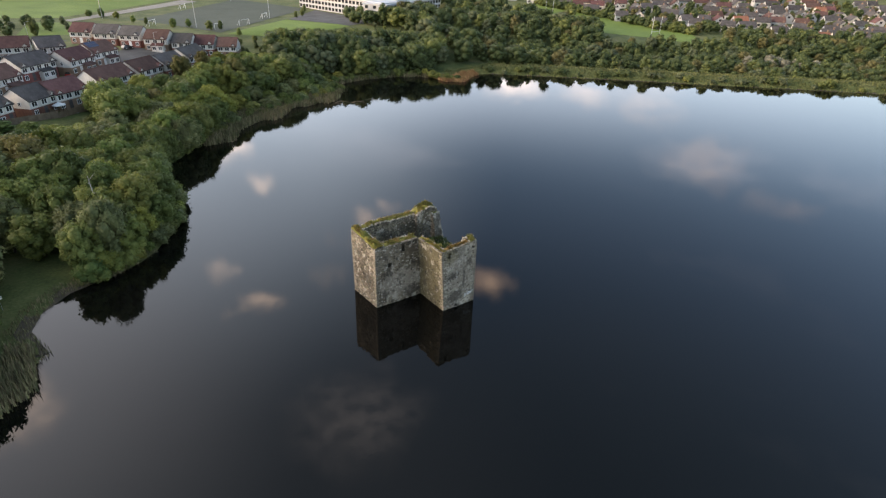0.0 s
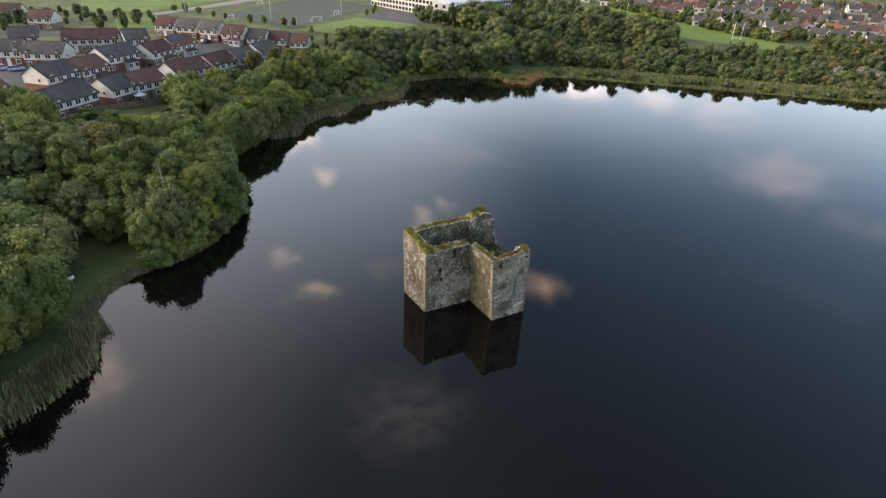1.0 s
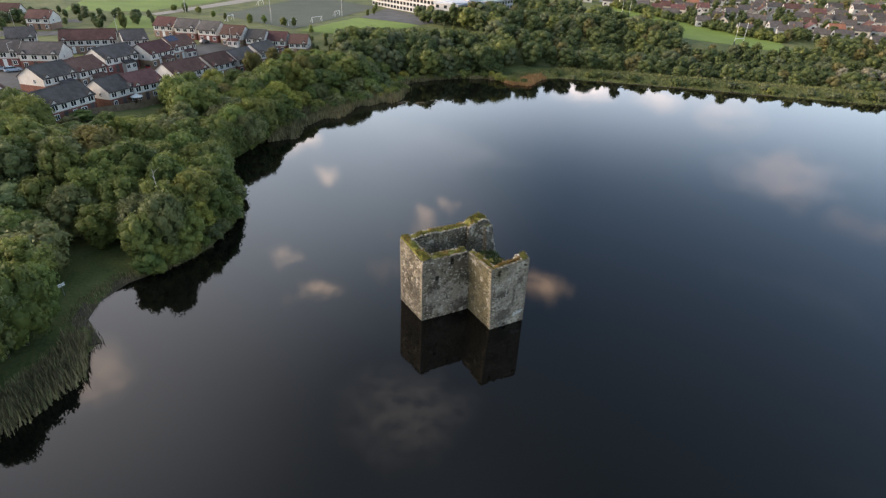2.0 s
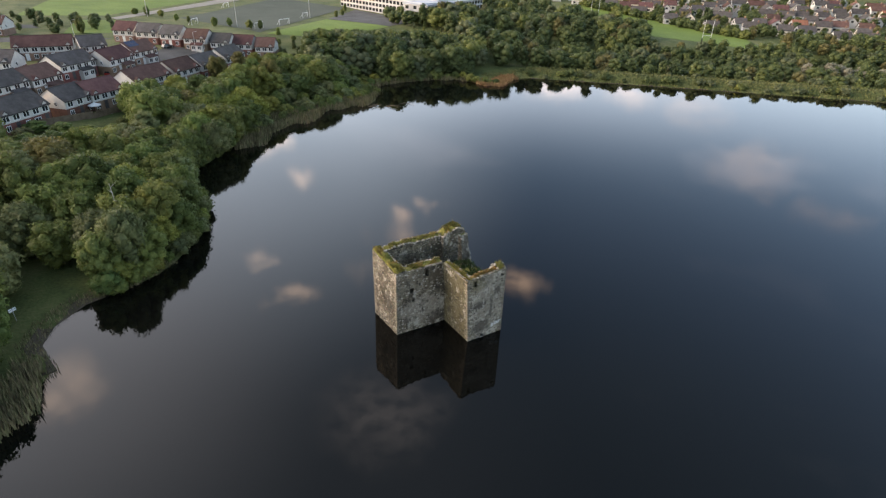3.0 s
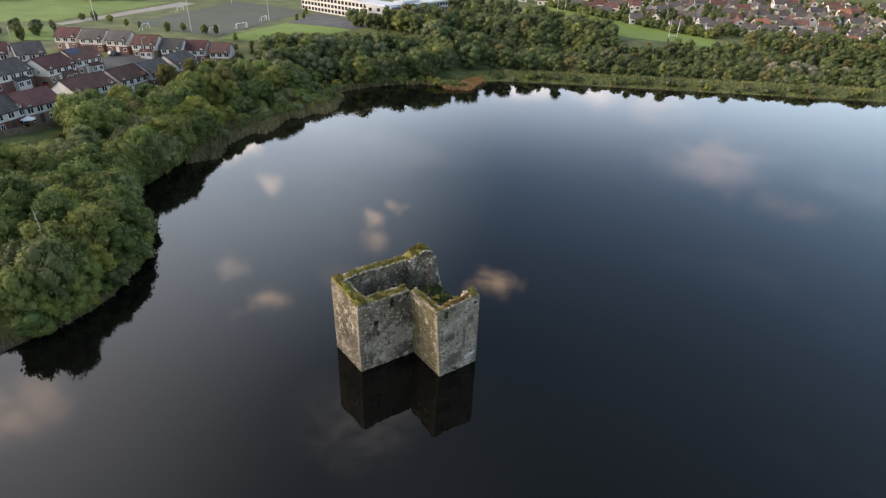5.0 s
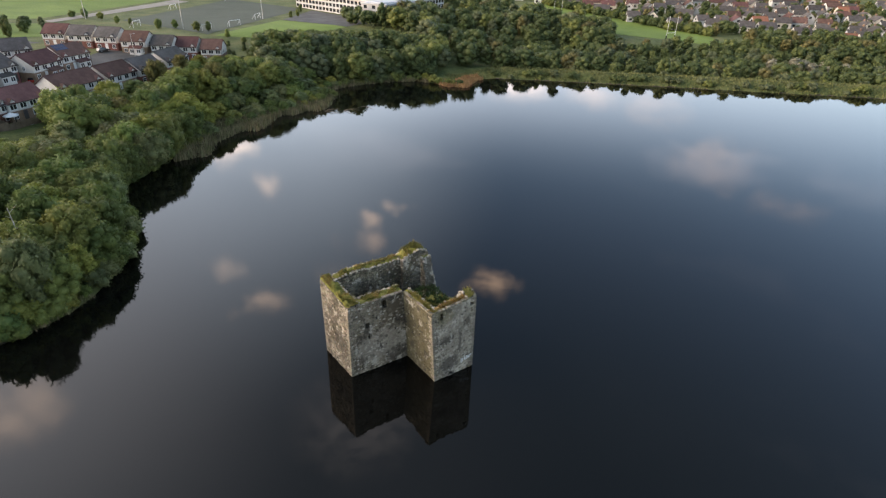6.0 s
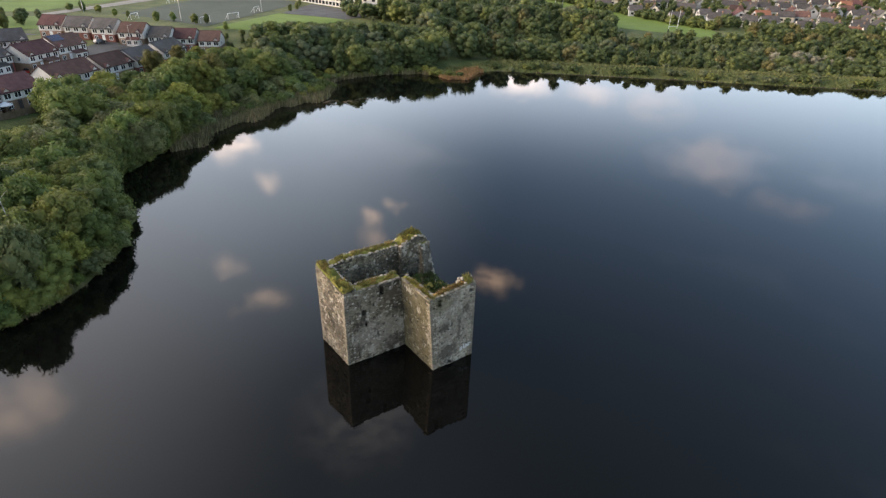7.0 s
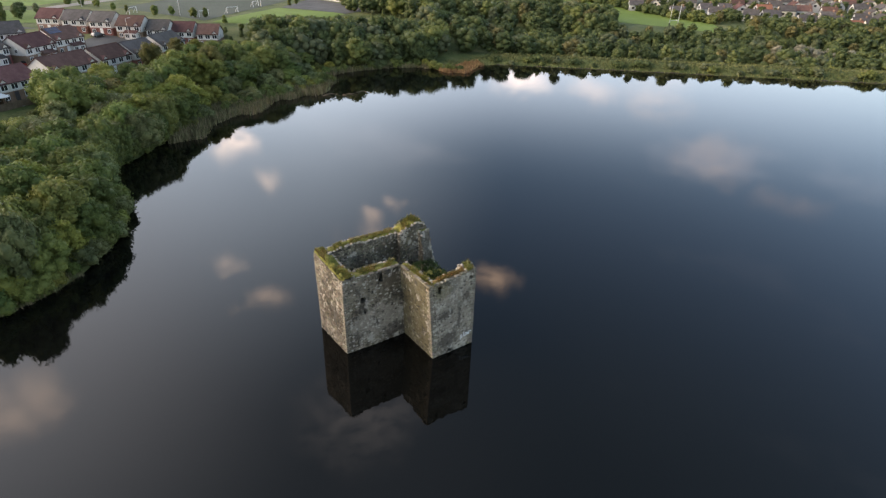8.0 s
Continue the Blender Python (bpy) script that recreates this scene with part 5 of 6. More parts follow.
def estate_house(x, y, length, yaw, roof, brick, porch, solar=False, depth=8.0, eaves=4.25, ridge=6.8):
    roof_word = {"red": "brown-red", "grey": "slate-grey"}[roof]
    brick_word = "red-brick" if brick is BRICK_RED else "buff-brick"
    z = land_at(x, y)
    h = empty("house", pose(x, y, z, 0, 0, yaw), "two-storey %s and white roughcast house with %s tiled roof" % (brick_word, roof_word), "house", "estate houses")
    L, D = length, depth
    part("lower_wall", box((-L / 2, -D / 2, -1.2), (L / 2, D / 2, 2.3)), brick, h, "%s lower storey" % brick_word)
    part("upper_wall", gable_block(L - 0.04, D - 0.04, 2.3, eaves, ridge), RENDER_WHITE, h, "white roughcast upper storey and gables")
    part("roof", roof_block(L, D, eaves, ridge), TILE_RED if roof == "red" else TILE_GREY, h, "%s concrete tile roof" % roof_word)
    n = max(3, int(L / 2.3))
    for side in (-1, 1):
        yy = side * (D / 2 + 0.02)
        for k in range(n):
            xx = -L / 2 + L * (k + 0.5) / n
            window(h, xx, yy, 3.3, 1.45, 1.1)
            if side == -1 and k % 3 == 1:
                dr = new("door", DOOR_MESH if HR.random() < 0.6 else DOOR_DARK)
                dr.parent = h
                dr.matrix_basis = Matrix.Translation((xx, yy, 0.1))
            else:
                window(h, xx, yy, 1.25, 1.5 if k % 2 else 1.0, 1.1)
    for side in (-1, 1):
        side_window(h, side * (L / 2 + 0.01), -1.2, 3.3, 0.7, 0.9)
    # small gables over two of the upper windows
    for k in (0, n - 1) if n > 3 else (n - 1,):
        xx = -L / 2 + L * (k + 0.5) / n
        bm = bmesh.new()
        pts = [(-0.85, 3.9), (0.85, 3.9), (0.85, 4.25), (0, 5.1), (-0.85, 4.25)]
        rings = [[bm.verts.new((xx + a, yy, b)) for a, b in pts] for yy in (-D / 2 - 0.12, -D / 2 + 1.6)]
        for q in range(5):
            m = (q + 1) % 5
            bm.faces.new((rings[0][q], rings[0][m], rings[1][m], rings[1][q]))
        bm.faces.new(rings[0][::-1])
        bm.faces.new(rings[1])
        bmesh.ops.recalc_face_normals(bm, faces=bm.faces)
        dm = part("gablet", bm, RENDER_WHITE, h)
        bm = bmesh.new()
        for s in (-1, 1):
            vs = [bm.verts.new(p) for p in ((xx, -D / 2 - 0.3, 5.22), (xx + s * 1.1, -D / 2 - 0.3, 4.12), (xx + s * 1.1, -D / 2 + 1.7, 4.12), (xx, -D / 2 + 1.7, 5.22), (xx, -D / 2 - 0.3, 5.10), (xx + s * 1.1, -D / 2 - 0.3, 4.00), (xx + s * 1.1, -D / 2 + 1.7, 4.00), (xx, -D / 2 + 1.7, 5.10))]
            for f in ((0, 1, 2, 3), (7, 6, 5, 4), (0, 4, 5, 1), (1, 5, 6, 2), (2, 6, 7, 3)):
                bm.faces.new([vs[i] for i in f])
        bmesh.ops.recalc_face_normals(bm, faces=bm.faces)
        part("gablet_roof", bm, TILE_RED if roof == "red" else TILE_GREY, dm)
    if porch:
        px = 0.12 * L
        bm = bmesh.new()
        v = [bm.verts.new(p) for p in ((px - 2.2, -D / 2 + 0.05, 2.95), (px + 2.2, -D / 2 + 0.05, 2.95), (px + 2.2, -D / 2 - 1.7, 2.25), (px - 2.2, -D / 2 - 1.7, 2.25), (px - 2.2, -D / 2 + 0.05, 2.8), (px + 2.2, -D / 2 + 0.05, 2.8), (px + 2.2, -D / 2 - 1.7, 2.1), (px - 2.2, -D / 2 - 1.7, 2.1))]
        for f in ((0, 1, 2, 3), (7, 6, 5, 4), (0, 4, 5, 1), (1, 5, 6, 2), (2, 6, 7, 3), (3, 7, 4, 0)):
            bm.faces.new([v[i] for i in f])
        bmesh.ops.recalc_face_normals(bm, faces=bm.faces)
        pr = part("porch_roof", bm, TILE_RED if roof == "red" else TILE_GREY, h)
        part("porch_wall", box((px - 2.0, -D / 2 - 1.4, -0.6), (px + 2.0, -D / 2 + 0.02, 2.1)), brick if HR.random() < 0.5 else RENDER_WHITE, h)
        for k in (-1.1, 1.1):
            window(h, px + k, -D / 2 - 1.42, 1.25, 1.2, 1.1)
    # gutter
    part("gutter", rod((-L / 2 - 0.2, -D / 2 - 0.42, eaves - 0.22), (L / 2 + 0.2, -D / 2 - 0.42, eaves - 0.22), 0.07), RUBBER, h)
    part("downpipe", rod((L / 2 - 0.15, -D / 2 - 0.08, -0.5), (L / 2 - 0.15, -D / 2 - 0.08, eaves - 0.2), 0.05), RUBBER, h)
    if solar:
        a = math.atan2(ridge - eaves, D / 2)
        for r in range(2):
            for c in range(4):
                s = 0.7 + r * 1.25
                pn = part("solar_panel", add_box(bmesh.new(), (-0.48, -0.58, -0.02), (0.48, 0.58, 0.03), 0.01), PANEL_BLUE, h, "dark blue solar panel")
                pn.matrix_basis = Matrix.Translation((-3.8 + c * 1.05, -s * math.cos(a), ridge - s * math.sin(a) + 0.26)) @ Matrix.Rotation(a, 4, "X")
    return h


ESTATE = [
    (4.5, 175.0, 9.5, 37, "red", BRICK_BUFF, False), (-2.4, 170.1, 8.6, 44, "grey", BRICK_RED, False), (-13.1, 161.9, 12.5, 45, "grey", BRICK_RED, False), (-16.0, 181.7, 10.2, 46, "grey", BRICK_RED, True),
    (-8.7, 188.8, 9.5, 47, "red", BRICK_BUFF, True), (-0.9, 202.2, 12.2, 43, "grey", BRICK_RED, True), (10.4, 208.3, 10.6, 46, "red", BRICK_BUFF, True), (18.3, 217.1, 9.8, 40, "red", BRICK_BUFF, True, True),
    (-6.5, 229.4, 16.1, -5, "red", BRICK_BUFF, False), (-26.0, 238.8, 8.0, 3, "grey", BRICK_RED, False), (-27.0, 213.0, 7.6, -16, "grey", BRICK_RED, False), (-17.4, 206.0, 10.7, -22, "grey", BRICK_RED, False),
    (-23.0, 287.1, 9.0, -25, "red", BRICK_BUFF, False), (-36.0, 308.3, 9.5, -15, "red", BRICK_BUFF, False), (6.3, 225.5, 7.4, 10, "grey", BRICK_BUFF, False), (-37.0, 222.5, 8.5, -35, "grey", BRICK_BUFF, False),
    (-29.5, 166.5, 9.0, 50, "red", BRICK_BUFF, False), (-24.0, 151.9, 8.5, 40, "red", BRICK_BUFF, False),
    (20.0, 256.5, 7.8, -36, "red", BRICK_BUFF, False), (27.0, 249.0, 8.2, -36, "grey", BRICK_RED, False), (34.0, 241.6, 7.6, -38, "grey", BRICK_RED, False), (41.0, 234.6, 8.2, -36, "red", BRICK_BUFF, True),
    (48.4, 230.4, 6.8, -32, "grey", BRICK_RED, False), (55.6, 229.0, 7.4, -32, "red", BRICK_RED, False), (62.6, 225.0, 6.8, -28, "red", BRICK_BUFF, False),
    (16.5, 187.2, 13.0, 38, "red", BRICK_BUFF, False), (26.8, 195.4, 10.6, 41, "red", BRICK_BUFF, False), (35.4, 201.6, 9.4, 39, "grey", BRICK_RED, False), (44.4, 210.2, 11.0, 43, "grey", BRICK_RED, False)]
for row in ESTATE:
    estate_house(*row)


FAR_WALLS = {}


def far_house(x, y, yaw, length, roof, wall, wide=6.0, eaves=3.3, ridge=5.9, group="houses on the far hill"):
    z = land_at(x, y)
    rw = {TILE_GREY: "grey", TILE_RED: "brown-red", TILE_ORANGE: "orange"}[roof]
    h = empty("house", pose(x, y, z, 0, 0, yaw), "%s house with %s tiled pitched roof" % ({RENDER_WHITE: "white roughcast", RENDER_CREAM: "cream roughcast", RENDER_GREY: "grey rendered"}[wall], rw), "house", group)
    key = (round(length), round(wide), wall.name, roof.name)
    if key not in FAR_WALLS:
        a, b = bpy.data.meshes.new("wall"), bpy.data.meshes.new("roof")
        bm = gable_block(key[0], key[1], -1.5, eaves, ridge)
        bm.to_mesh(a)
        bm.free()
        bm = roof_block(key[0], key[1], eaves, ridge)
        bm.to_mesh(b)
        bm.free()
        a.materials.append(wall)
        b.materials.append(roof)
        FAR_WALLS[key] = (a, b)
    for nm, me in zip(("wall", "roof"), FAR_WALLS[key]):
        ob = new(nm, me)
        ob.parent = h
    L, D = key[0], key[1]
    for side in (-1, 1):
        for k in (-0.25, 0.25):
            window(h, k * L, side * (D / 2 + 0.02), 1.5, 1.6, 1.2, False)
        ob = new("window", PANE_MESH)
        ob.parent = h
        ob.matrix_basis = Matrix.Translation((side * (L / 2 + 0.02), 0, 3.6)) @ Matrix.Rotation(radians(90), 4, "Z") @ Matrix.Diagonal((1.4, 1, 1.2, 1))
    ch = new("chimney", CHIMNEY_MESH)
    ch.parent = h
    ch.matrix_basis = Matrix.Translation((0.36 * L, 0, ridge - 0.3))
    return h


CHIMNEY_MESH = box_mesh("chimney", (-0.4, -0.3, -0.5), (0.4, 0.3, 1.4), BRICK_BUFF, 0.04)
FAR_TAKEN = []
ALONG, OUT = Vector((0.745, -0.667)), Vector((0.667, 0.745))
for row in range(15):
    d = 100 + row * 19
    s = -190 + (row % 3) * 5
    while s < 330:
        s += HR.uniform(10.5, 15)
        p = Vector((225, 122)) + ALONG * (s + HR.uniform(-2, 2)) + OUT * (d + HR.uniform(-4, 4))
        if p.x < 322 - 0.05 * (p.y - 190) and p.y > 160:
            continue
        if p.x < 300 or (p.x < 352 and p.y < 190 and d < 120):
            continue
        if HR.random() < 0.16 or len(FAR_TAKEN) > 235:
            continue
        FAR_TAKEN.append((p.x, p.y))
        yaw = -42 + HR.choice((0, 0, 90)) + HR.uniform(-10, 10)
        far_house(p.x, p.y, yaw, HR.uniform(7.0, 11), HR.choices((TILE_GREY, TILE_RED, TILE_ORANGE), (7, 1.8, 0.3))[0], HR.choices((RENDER_WHITE, RENDER_CREAM, RENDER_GREY), (2, 1.6, 3))[0], HR.choice((6, 6, 7)))
for spot in FAR_TAKEN:
    claim(*spot)
scatter([(318, 198), (320, 330), (350, 360), (520, 240), (520, 60), (380, 60), (320, 140)], 6.5, joined(("oak", "alder", "rowan", "alder", "oak", "oak"), 3.0, 7.0, FAR), 2200, 60, 400, True)
scatter([(316, 192), (322, 192), (323, 330), (317, 330)], 3.2, joined(("oak", "alder", "ash"), 3.2, 5.5, BUSH_FAR, True), 600, 60, 400, True)
scatter([(300, 165), (322, 165), (400, 110), (420, 60), (350, 70), (320, 120)], 4.8, joined(("oak", "oak", "alder", "alder", "rowan"), 5.0, 8.5, FAR), 3000, 60, 400, True)
scatter([(440, 310), (500, 215), (620, 150), (820, 330), (560, 560)], 8.0, joined(("oak", "oak", "oak", "alder"), 9.0, 13.0, FAR), 700, 330, 2000, True)
# trees beyond the estate and the playing fields
scatter([(-80, 240), (-50, 240), (-44, 280), (16, 285), (22, 312), (4, 326), (-60, 345), (-90, 320)], 6.5, joined(("oak", "alder", "willow", "oak"), 3.0, 6.0, FAR), 220, 20, 900, True)
scatter([(-120, 430), (120, 405), (230, 400), (330, 380), (300, 470), (0, 520)], 10.0, joined(("oak", "oak", "alder"), 7.0, 10.0, FAR), 400, 20, 900, True)
for x, y in ((29.3, 336.8), (34.2, 332.3), (39.6, 325.6), (44.1, 308.9), (48.0, 299.6), (56.5, 285.7), (62.7, 284.5), (68.4, 271.8), (72.9, 270.8), (76.0, 255.2), (120, 300), (126, 306), (134, 322)):
    tree(x, y, TR.choice(("oak", "alder")), TR.uniform(3.2, 4.6), TR.uniform(0.35, 0.5), FAR, "young trees by the pitch")
for x, y, hh in ((4.7, 281, 7.0), (-52, 150, 8), (-46, 160, 8)):
    tree(x, y, "oak", hh, 0.5, FAR, "trees by the estate")
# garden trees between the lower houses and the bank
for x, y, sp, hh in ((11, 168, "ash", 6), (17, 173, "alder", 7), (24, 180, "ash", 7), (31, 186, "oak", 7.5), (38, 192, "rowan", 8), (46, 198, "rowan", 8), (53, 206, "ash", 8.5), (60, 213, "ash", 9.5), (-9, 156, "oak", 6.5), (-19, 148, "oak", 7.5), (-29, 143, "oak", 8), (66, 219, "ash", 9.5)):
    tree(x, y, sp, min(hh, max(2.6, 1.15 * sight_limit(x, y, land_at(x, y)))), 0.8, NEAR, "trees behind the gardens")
for k in range(11):
    x = 150 + 6.2 * k
    woodland.add(x + TR.uniform(-2, 2), 258 + 0.47 * (x - 150) + TR.uniform(-2, 2), TR.choice(("oak", "alder", "rowan")), TR.uniform(8.0, 11.0), TR.uniform(0.9, 1.2), FAR)
for x, y in ((147, 264), (142, 262), (152, 260), (139, 270), (150, 272), (148, 281), (146, 290), (152, 266)):
    woodland.add(x, y, TR.choice(("oak", "alder")), TR.uniform(5.5, 7.5), TR.uniform(0.9, 1.1), FAR)
woodland.build("woodland", "mixed dark green and olive woodland")


# ---- school ----
def school_wing(corner, yaw, length, depth, name_label, z):
    x, y = corner
    s = empty("school_wing", pose(x, y, z, 0, 0, yaw), name_label, "school building", "school wings")
    part("wall", box((0, 0, -4), (length, depth, 8.0)), RENDER_GREY, s, "pale rendered wall")
    part("roof", box((-0.3, -0.3, 8.0), (length + 0.3, depth + 0.3, 8.45), 0.05), ROOF_FLAT, s, "pale grey flat roof")
    part("plant_room", box((length * 0.3, depth * 0.3, 8.45), (length * 0.6, depth * 0.7, 9.6), 0.05), ROOF_FLAT, s)
    n = int(length / 3.2)
    for fl in range(3):
        for k in range(n):
            for side, yy in ((0, -0.03), (1, depth + 0.03)):
                window(s, (k + 0.5) * length / n, yy, 1.5 + fl * 2.6, 2.2, 1.6, False)
        for k in range(3):
            ob = new("window", PANE_MESH)
            ob.parent = s
            ob.matrix_basis = Matrix.Translation((-0.03, (k + 0.5) * depth / 3, 1.5 + fl * 2.6)) @ Matrix.Rotation(radians(90), 4, "Z") @ Matrix.Diagonal((1.9, 1, 1.5, 1))
            ob = new("window", PANE_MESH)
            ob.parent = s
            ob.matrix_basis = Matrix.Translation((length + 0.03, (k + 0.5) * depth / 3, 1.5 + fl * 2.6)) @ Matrix.Rotation(radians(90), 4, "Z") @ Matrix.Diagonal((1.9, 1, 1.5, 1))
    return s


school_wing((158, 271), 27, 60, 15, "pale three-storey school wing with rows of dark windows", 10.3)
school_wing((143, 350), -79, 77, 14, "pale three-storey school wing with rows of dark windows", 10.8)


# ---- goals, posts and poles ----
def goal(a, b):
    a, b = Vector((*a, land_at(*a))), Vector((*b, land_at(*b)))
    g = empty("football_goal", Matrix.Translation((a + b) / 2), "white metal football goal on the pitch", "football goal", "football goals")
    v = (b - a).normalized() * 3.2
    back = Vector((-v.y, v.x, 0)).normalized() * 1.6
    up = Vector((0, 0, 2.44))
    for s in (-1, 1):
        part("post", rod(v * s + Vector((0, 0, -0.3)), v * s + up, 0.09), PAINT_WHITE, g)
        part("stay", rod(v * s + up, v * s + back, 0.05), PAINT_WHITE, g)
    part("crossbar", rod(-v + up, v + up, 0.09), PAINT_WHITE, g)


for a, b in (((83.7, 280.3), (90.6, 284.1)), ((101.6, 300.0), (107.4, 306.8)), ((70.4, 271.4), (75.5, 275.9)), ((46.9, 291.1), (52.5, 299.3)), ((74.5, 351.7), (79.3, 358.2))):
    goal(a, b)


def rugby_posts(x, y, yaw):
    z = land_at(x, y)
    g = empty("rugby_posts", pose(x, y, z, 0, 0, yaw), "tall white rugby goal posts on the field", "rugby posts", "rugby posts")
    for s in (-2.8, 2.8):
        p = part("upright", rod((s, 0, -0.4), (s, 0, 11), 0.10, 0.07), PAINT_WHITE, g)
        part("pad", rod((s, 0, 0), (s, 0, 1.8), 0.28, n=8), RUBBER, g, "dark protective pad")
    part("crossbar", rod((-2.8, 0, 3.0), (2.8, 0, 3.0), 0.1), PAINT_WHITE, g)


rugby_posts(285, 196.5, -12)
rugby_posts(289, 283, -12)


def flood_mast(x, y, tall=14):
    g = empty("floodlight_mast", pose(x, y, land_at(x, y)), "tall slim galvanised floodlight mast beside the pitch", "floodlight", "floodlight masts")
    part("mast", rod((0, 0, -0.3), (0, 0, tall), 0.16, 0.09), STEEL, g)
    part("bracket", rod((-1.0, 0, tall - 0.1), (1.0, 0, tall - 0.1), 0.06), STEEL, g)
    for s in (-0.7, 0.7):
        part("lamp_head", box((s - 0.3, -0.2, tall - 0.35), (s + 0.3, 0.2, tall - 0.1), 0.04), RUBBER, g)


for x, y in ((65.3, 281.6), (106.5, 301.9), (33.9, 328.4), (150, 345), (112, 384)):
    flood_mast(x, y)


def street_lamp(x, y):
    g = empty("street_lamp", pose(x, y, land_at(x, y)), "slim grey street lamp beside the estate road", "street lamp", "street lamps")
    part("column", rod((0, 0, -0.3), (0, 0, 7), 0.09, 0.06), STEEL, g)
    part("arm", rod((0, 0, 6.95), (0.9, 0, 7.15), 0.045), STEEL, g)
    part("lantern", box((0.8, -0.12, 7.08), (1.4, 0.12, 7.22), 0.03), STEEL, g)


for x, y in ((-26, 206), (-30, 196), (38, 228), (-33, 286), (-20, 284), (-42, 300), (2, 264)):
    street_lamp(x, y)


# ---- vehicles ----
def loft(bm, sections):
    rings = [[bm.verts.new(p) for p in s] for s in sections]
    n = len(rings[0])
    for a, b in zip(rings, rings[1:]):
        for k in range(n):
            m = (k + 1) % n
            bm.faces.new((a[k], a[m], b[m], b[k]))
    bm.faces.new(rings[0][::-1])
    bm.faces.new(rings[-1])
    bmesh.ops.recalc_face_normals(bm, faces=bm.faces)
    return bm


def car(x, y, yaw, paint, word):
    c = empty("car", pose(x, y, land_at(x, y) + 0.1, 0, 0, yaw), "parked %s hatchback car on the asphalt" % word, "car", "parked cars")
    body = []
    for px, w, top in ((-2.1, 0.7, 0.62), (-1.9, 0.82, 0.9), (-0.9, 0.86, 0.98), (0.8, 0.86, 0.92), (1.8, 0.8, 0.78), (2.1, 0.66, 0.55)):
        body.append([(px, -w, 0.28), (px, w, 0.28), (px, w + 0.02, 0.55), (px, w - 0.05, top), (px, -w + 0.05, top), (px, -w - 0.02, 0.55)])
    part("body", loft(bmesh.new(), body), paint, c)
    cab = []
    for px, w, lo, hi in ((-1.95, 0.7, 0.85, 0.95), (-1.5, 0.62, 0.9, 1.42), (0.1, 0.62, 0.9, 1.46), (1.05, 0.72, 0.88, 0.95)):
        cab.append([(px, -0.76, lo), (px, 0.76, lo), (px, w, hi), (px, -w, hi)])
    part("cabin_glass", loft(bmesh.new(), cab), GLASS_DARK, c, "dark tinted glass")
    part("roof_panel", box((-1.45, -0.6, 1.42), (0.1, 0.6, 1.49), 0.03), paint, c)
    for px in (-1.3, 1.3):
        for s in (-1, 1):
            w = part("wheel", rod((px, s * 0.68, 0.3), (px, s * 0.88, 0.3), 0.31, n=12), RUBBER, c)
            part("rim", rod((px, s * 0.87, 0.3), (px, s * 0.895, 0.3), 0.19, n=10), STEEL, w)


car(-28.8, 203.2, 20, car_paint("silver_paint", (0.45, 0.46, 0.48)), "silver")
car(-25.8, 201.0, 14, car_paint("pale_blue_paint", (0.38, 0.44, 0.52)), "pale blue")
car(29.9, 235.2, 30, car_paint("black_paint", (0.02, 0.02, 0.022)), "black")
car(-24.6, 176.5, 75, car_paint("white_car_paint", (0.6, 0.6, 0.6)), "white")
car(9.5, 204.0, 46, car_paint("red_paint", (0.32, 0.03, 0.02)), "red")

# ---- small things ----
gz = empty("gazebo", pose(3.2, 167.6, land_at(3.2, 167.6)), "garden gazebo with white pointed canopy and dark sides", "gazebo")
_bm = bmesh.new()
ring = [_bm.verts.new((1.5 * math.cos(k * math.pi / 3), 1.5 * math.sin(k * math.pi / 3), 2.1)) for k in range(6)]
low = [_bm.verts.new((1.5 * math.cos(k * math.pi / 3), 1.5 * math.sin(k * math.pi / 3), 1.9)) for k in range(6)]
tip = _bm.verts.new((0, 0, 2.75))
for k in range(6):
    _bm.faces.new((ring[k], ring[(k + 1) % 6], tip))
    _bm.faces.new((low[k], low[(k + 1) % 6], ring[(k + 1) % 6], ring[k]))
_bm.faces.new(low[::-1])
part("canopy", _bm, PAINT_WHITE, gz, "white fabric canopy")
for k in range(6):
    a = k * math.pi / 3
    part("post", rod((1.35 * math.cos(a), 1.35 * math.sin(a), 0), (1.35 * math.cos(a), 1.35 * math.sin(a), 1.95), 0.05), RUBBER, gz)
table = empty("garden_table", pose(-2.0, 164.6, land_at(-2.0, 164.6), 0, 0, 30), "white rectangular garden table on the lawn", "table")
part("top", box((-1.3, -0.6, 0.68), (1.3, 0.6, 0.74), 0.02), PAINT_WHITE, table)
for a in (-1.15, 1.15):
    for b in (-0.45, 0.45):
        part("leg", rod((a, b, 0), (a, b, 0.68), 0.04), PAINT_WHITE, table)


def panel_fence(points, group):
    """Timber fence panels between posts."""
    for (ax, ay), (bx, by) in zip(points, points[1:]):
        L = math.dist((ax, ay), (bx, by))
        n = max(1, int(L / 1.9))
        f = empty("garden_fence", pose(ax, ay, min(land_at(ax, ay), land_at(bx, by)), 0, 0, math.degrees(math.atan2(by - ay, bx - ax))), "brown timber panel fence round a back garden", "fence", group)
        for k in range(n + 1):
            part("post", box((k * L / n - 0.05, -0.05, -0.3), (k * L / n + 0.05, 0.05, 1.9)), FENCE_WOOD, f)
            if k < n:
                part("panel", box((k * L / n + 0.06, -0.02, 0.05), ((k + 1) * L / n - 0.06, 0.02, 1.75), 0.008), FENCE_WOOD, f)


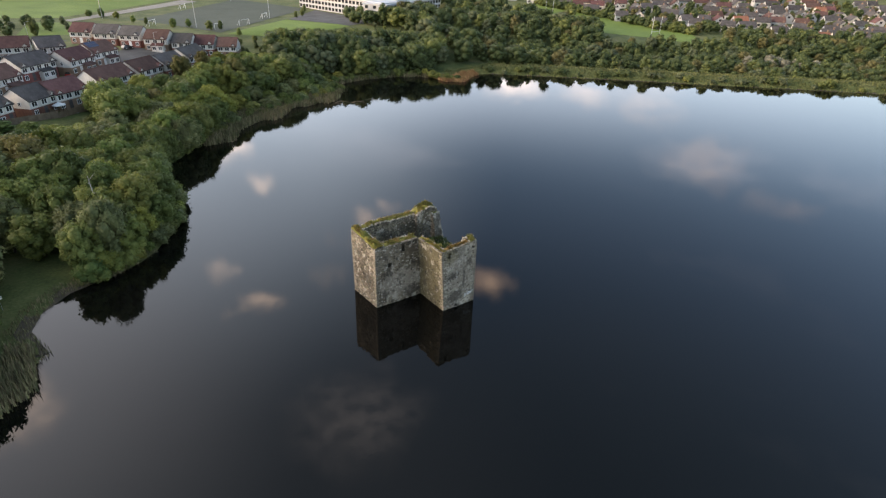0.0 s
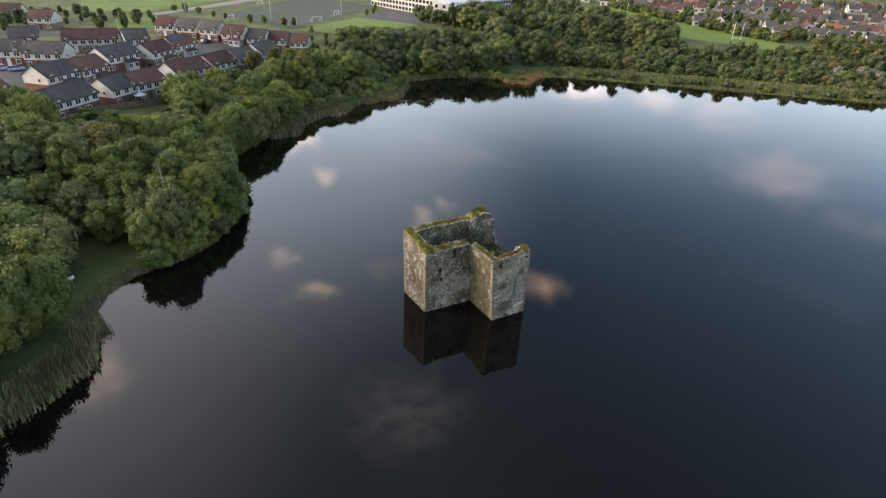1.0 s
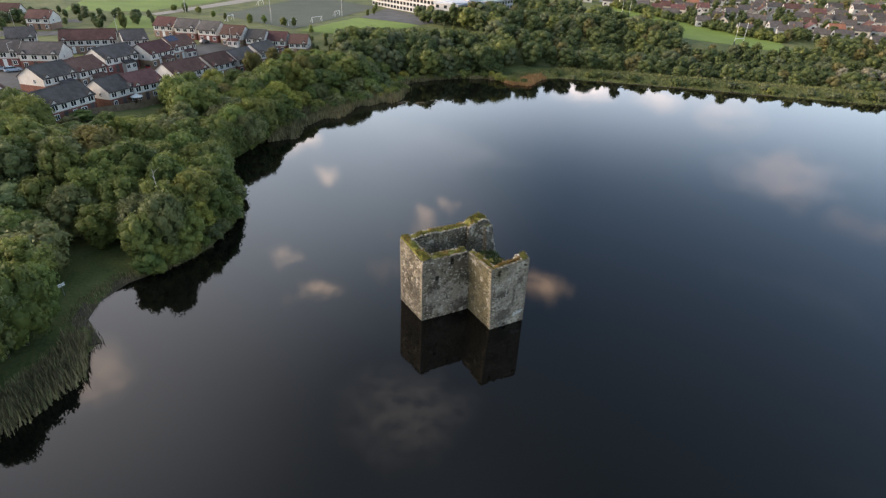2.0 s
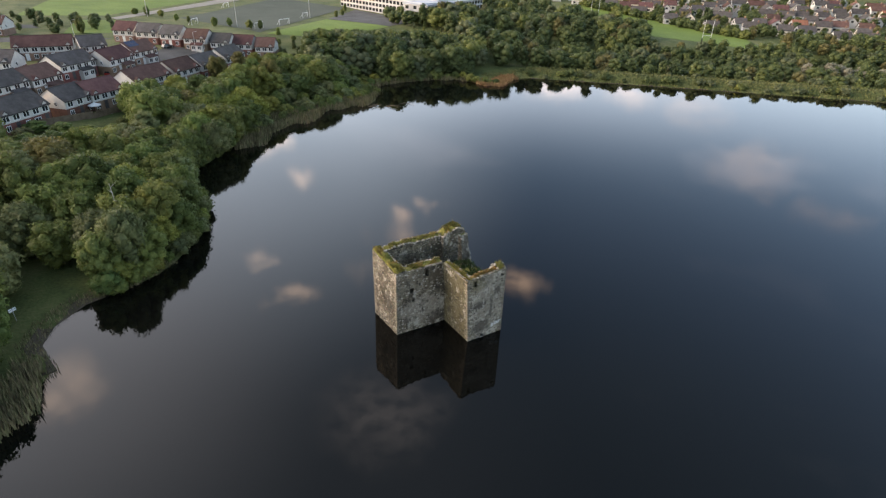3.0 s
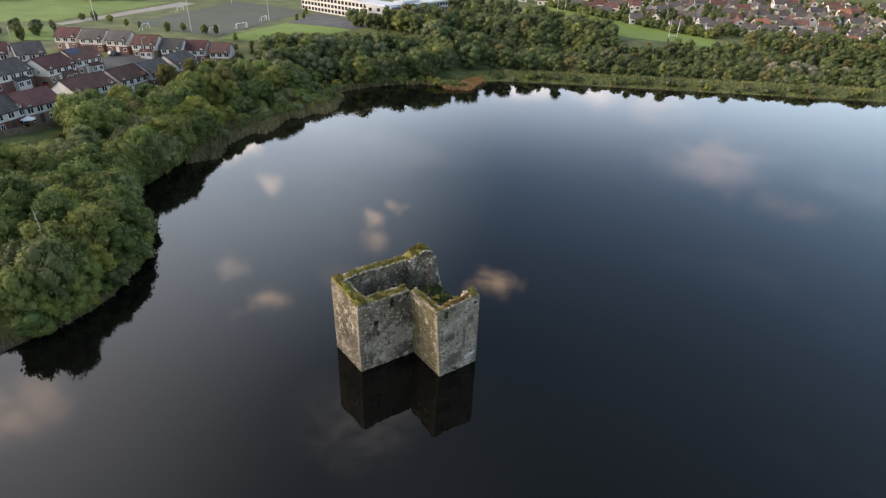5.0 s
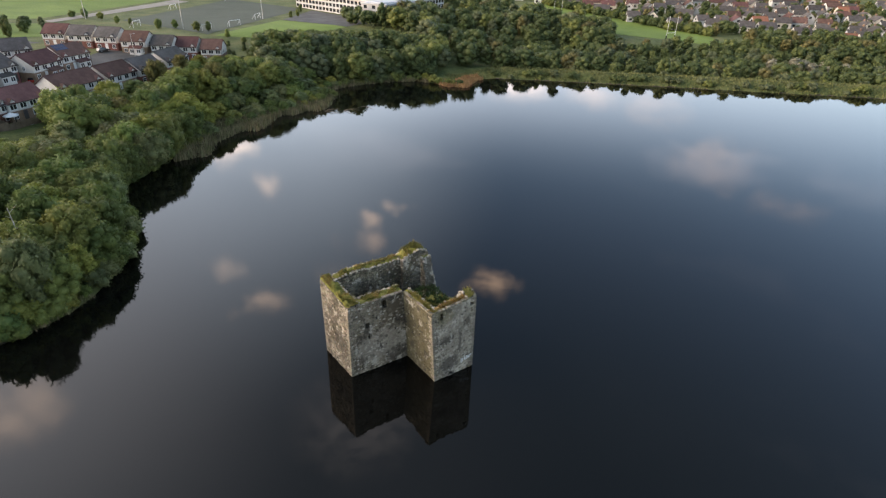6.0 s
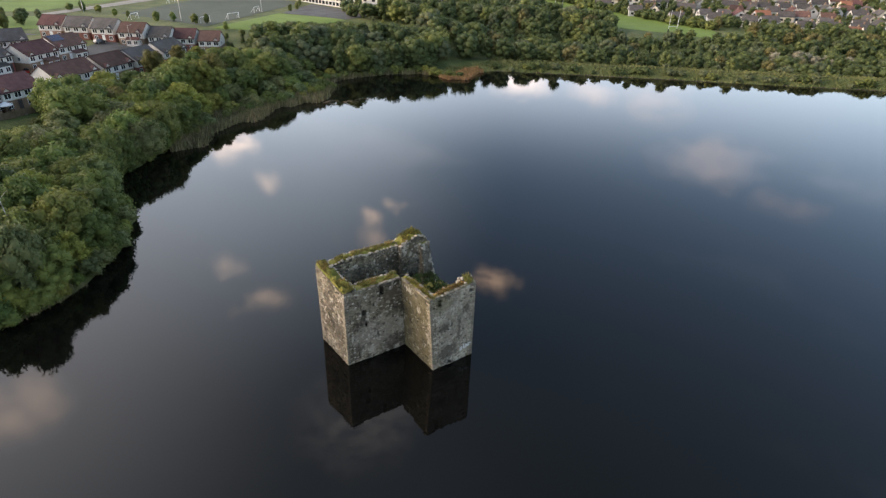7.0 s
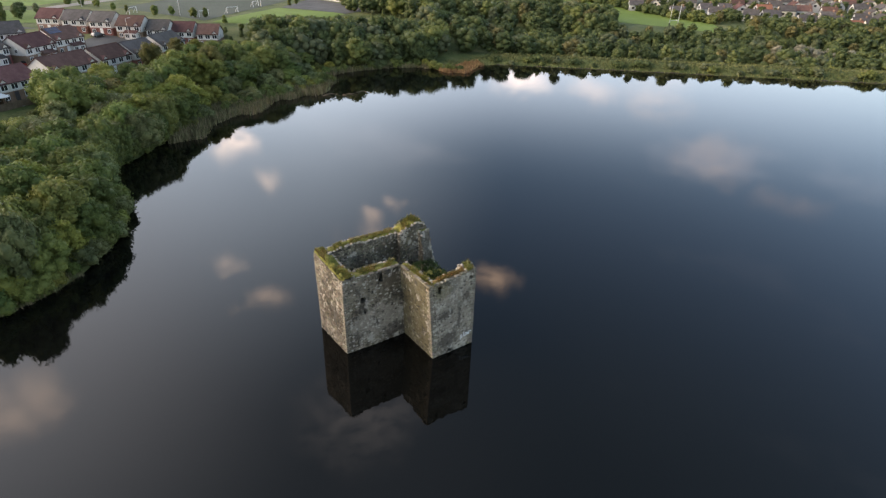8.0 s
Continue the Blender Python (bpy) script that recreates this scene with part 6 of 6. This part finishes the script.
panel_fence([(-9.5, 160.5), (2.5, 163.5), (12.5, 171.0)], "garden fences")
panel_fence([(12.5, 171.0), (20, 178.5), (30, 188), (40, 195.5)], "garden fences")
panel_fence([(2.5, 163.5), (1.0, 167.0)], "garden fences")

sg = empty("notice_sign", pose(-12, 87, land_at(-12, 87), 0, 0, 35), "pair of small white notice boards on a post", "sign")
part("post", rod((0, 0, -0.3), (0, 0, 2.0), 0.05), STEEL, sg)
for s in (-0.26, 0.26):
    b = part("board", box((s - 0.22, -0.03, 1.6), (s + 0.22, 0.03, 2.1), 0.015), PAINT_WHITE, sg, "plain white notice board")
    part("notice_strip", box((s - 0.15, -0.04, 1.85), (s + 0.15, -0.033, 1.92)), RUBBER, b)
for x, y in ((213, 154), (255, 125)):
    mk = empty("marker_post", pose(x, y, land_at(x, y)), "pale timber marker post on the dam", "post", "marker posts")
    part("shaft", box((-0.14, -0.14, -0.3), (0.14, 0.14, 1.6), 0.03), PAINT_WHITE, mk)
    part("cap", box((-0.2, -0.2, 1.6), (0.2, 0.2, 1.75), 0.04), GRAVEL, mk)


def dead_birch(x, y, tall):
    z = land_at(x, y)
    t = empty("dead_tree", pose(x, y, z), "bare pale dead birch standing among green trees", "tree")
    rg = random.Random(3)
    p, k = Vector((0, 0, -0.3)), 0
    pts = [p]
    for k in range(7):
        p = p + Vector((-0.13 + rg.uniform(-0.08, 0.08), rg.uniform(-0.1, 0.1), (tall + 0.3) / 7))
        pts.append(p)
    bm = bmesh.new()
    for k in range(7):
        add_rod(bm, pts[k], pts[k + 1], 0.19 - 0.022 * k, 0.168 - 0.022 * k, 6)
    part("trunk", bm, BIRCH, t)
    for k in range(9):
        b = pts[3].lerp(pts[7], k / 9)
        a = k * 2.4
        part("branch", rod(b, b + Vector((math.cos(a) * 1.1, math.sin(a) * 1.1, 0.9)), 0.04, 0.012, 5), BIRCH, t)


dead_birch(3.8, 101.5, 12.2)


def ripple_branch(x, y, turn, reach):
    """A bare bough in the shallows, arching forks standing in for ripples and branches."""
    t = empty("ripple_arc_branch", pose(x, y, 0, 0, 0, turn), "bare brown branch standing in for ripple arcs in the shallows", "branch", "fallen branches")
    for k, (dx, dy, rise) in enumerate(((reach, 0.0, 0.8), (0.75 * reach, 0.5 * reach, 0.5), (0.8 * reach, -0.35 * reach, 0.45), (0.4 * reach, 0.7 * reach, 0.35))):
        bm = bmesh.new()
        pts = [Vector((dx * q / 6, dy * q / 6, -0.15 + rise * math.sin(math.pi * min(1.0, q / 6 + 0.08)))) for q in range(7)]
        for q in range(6):
            add_rod(bm, pts[q], pts[q + 1], 0.06 - 0.008 * q, 0.052 - 0.008 * q, 5)
        part("bough", bm, FENCE_WOOD, t)


ripple_branch(78.5, 170.0, -35, 7.0)
ripple_branch(84.0, 168.0, -60, 6.0)
ripple_branch(92.0, 169.0, -140, 6.5)
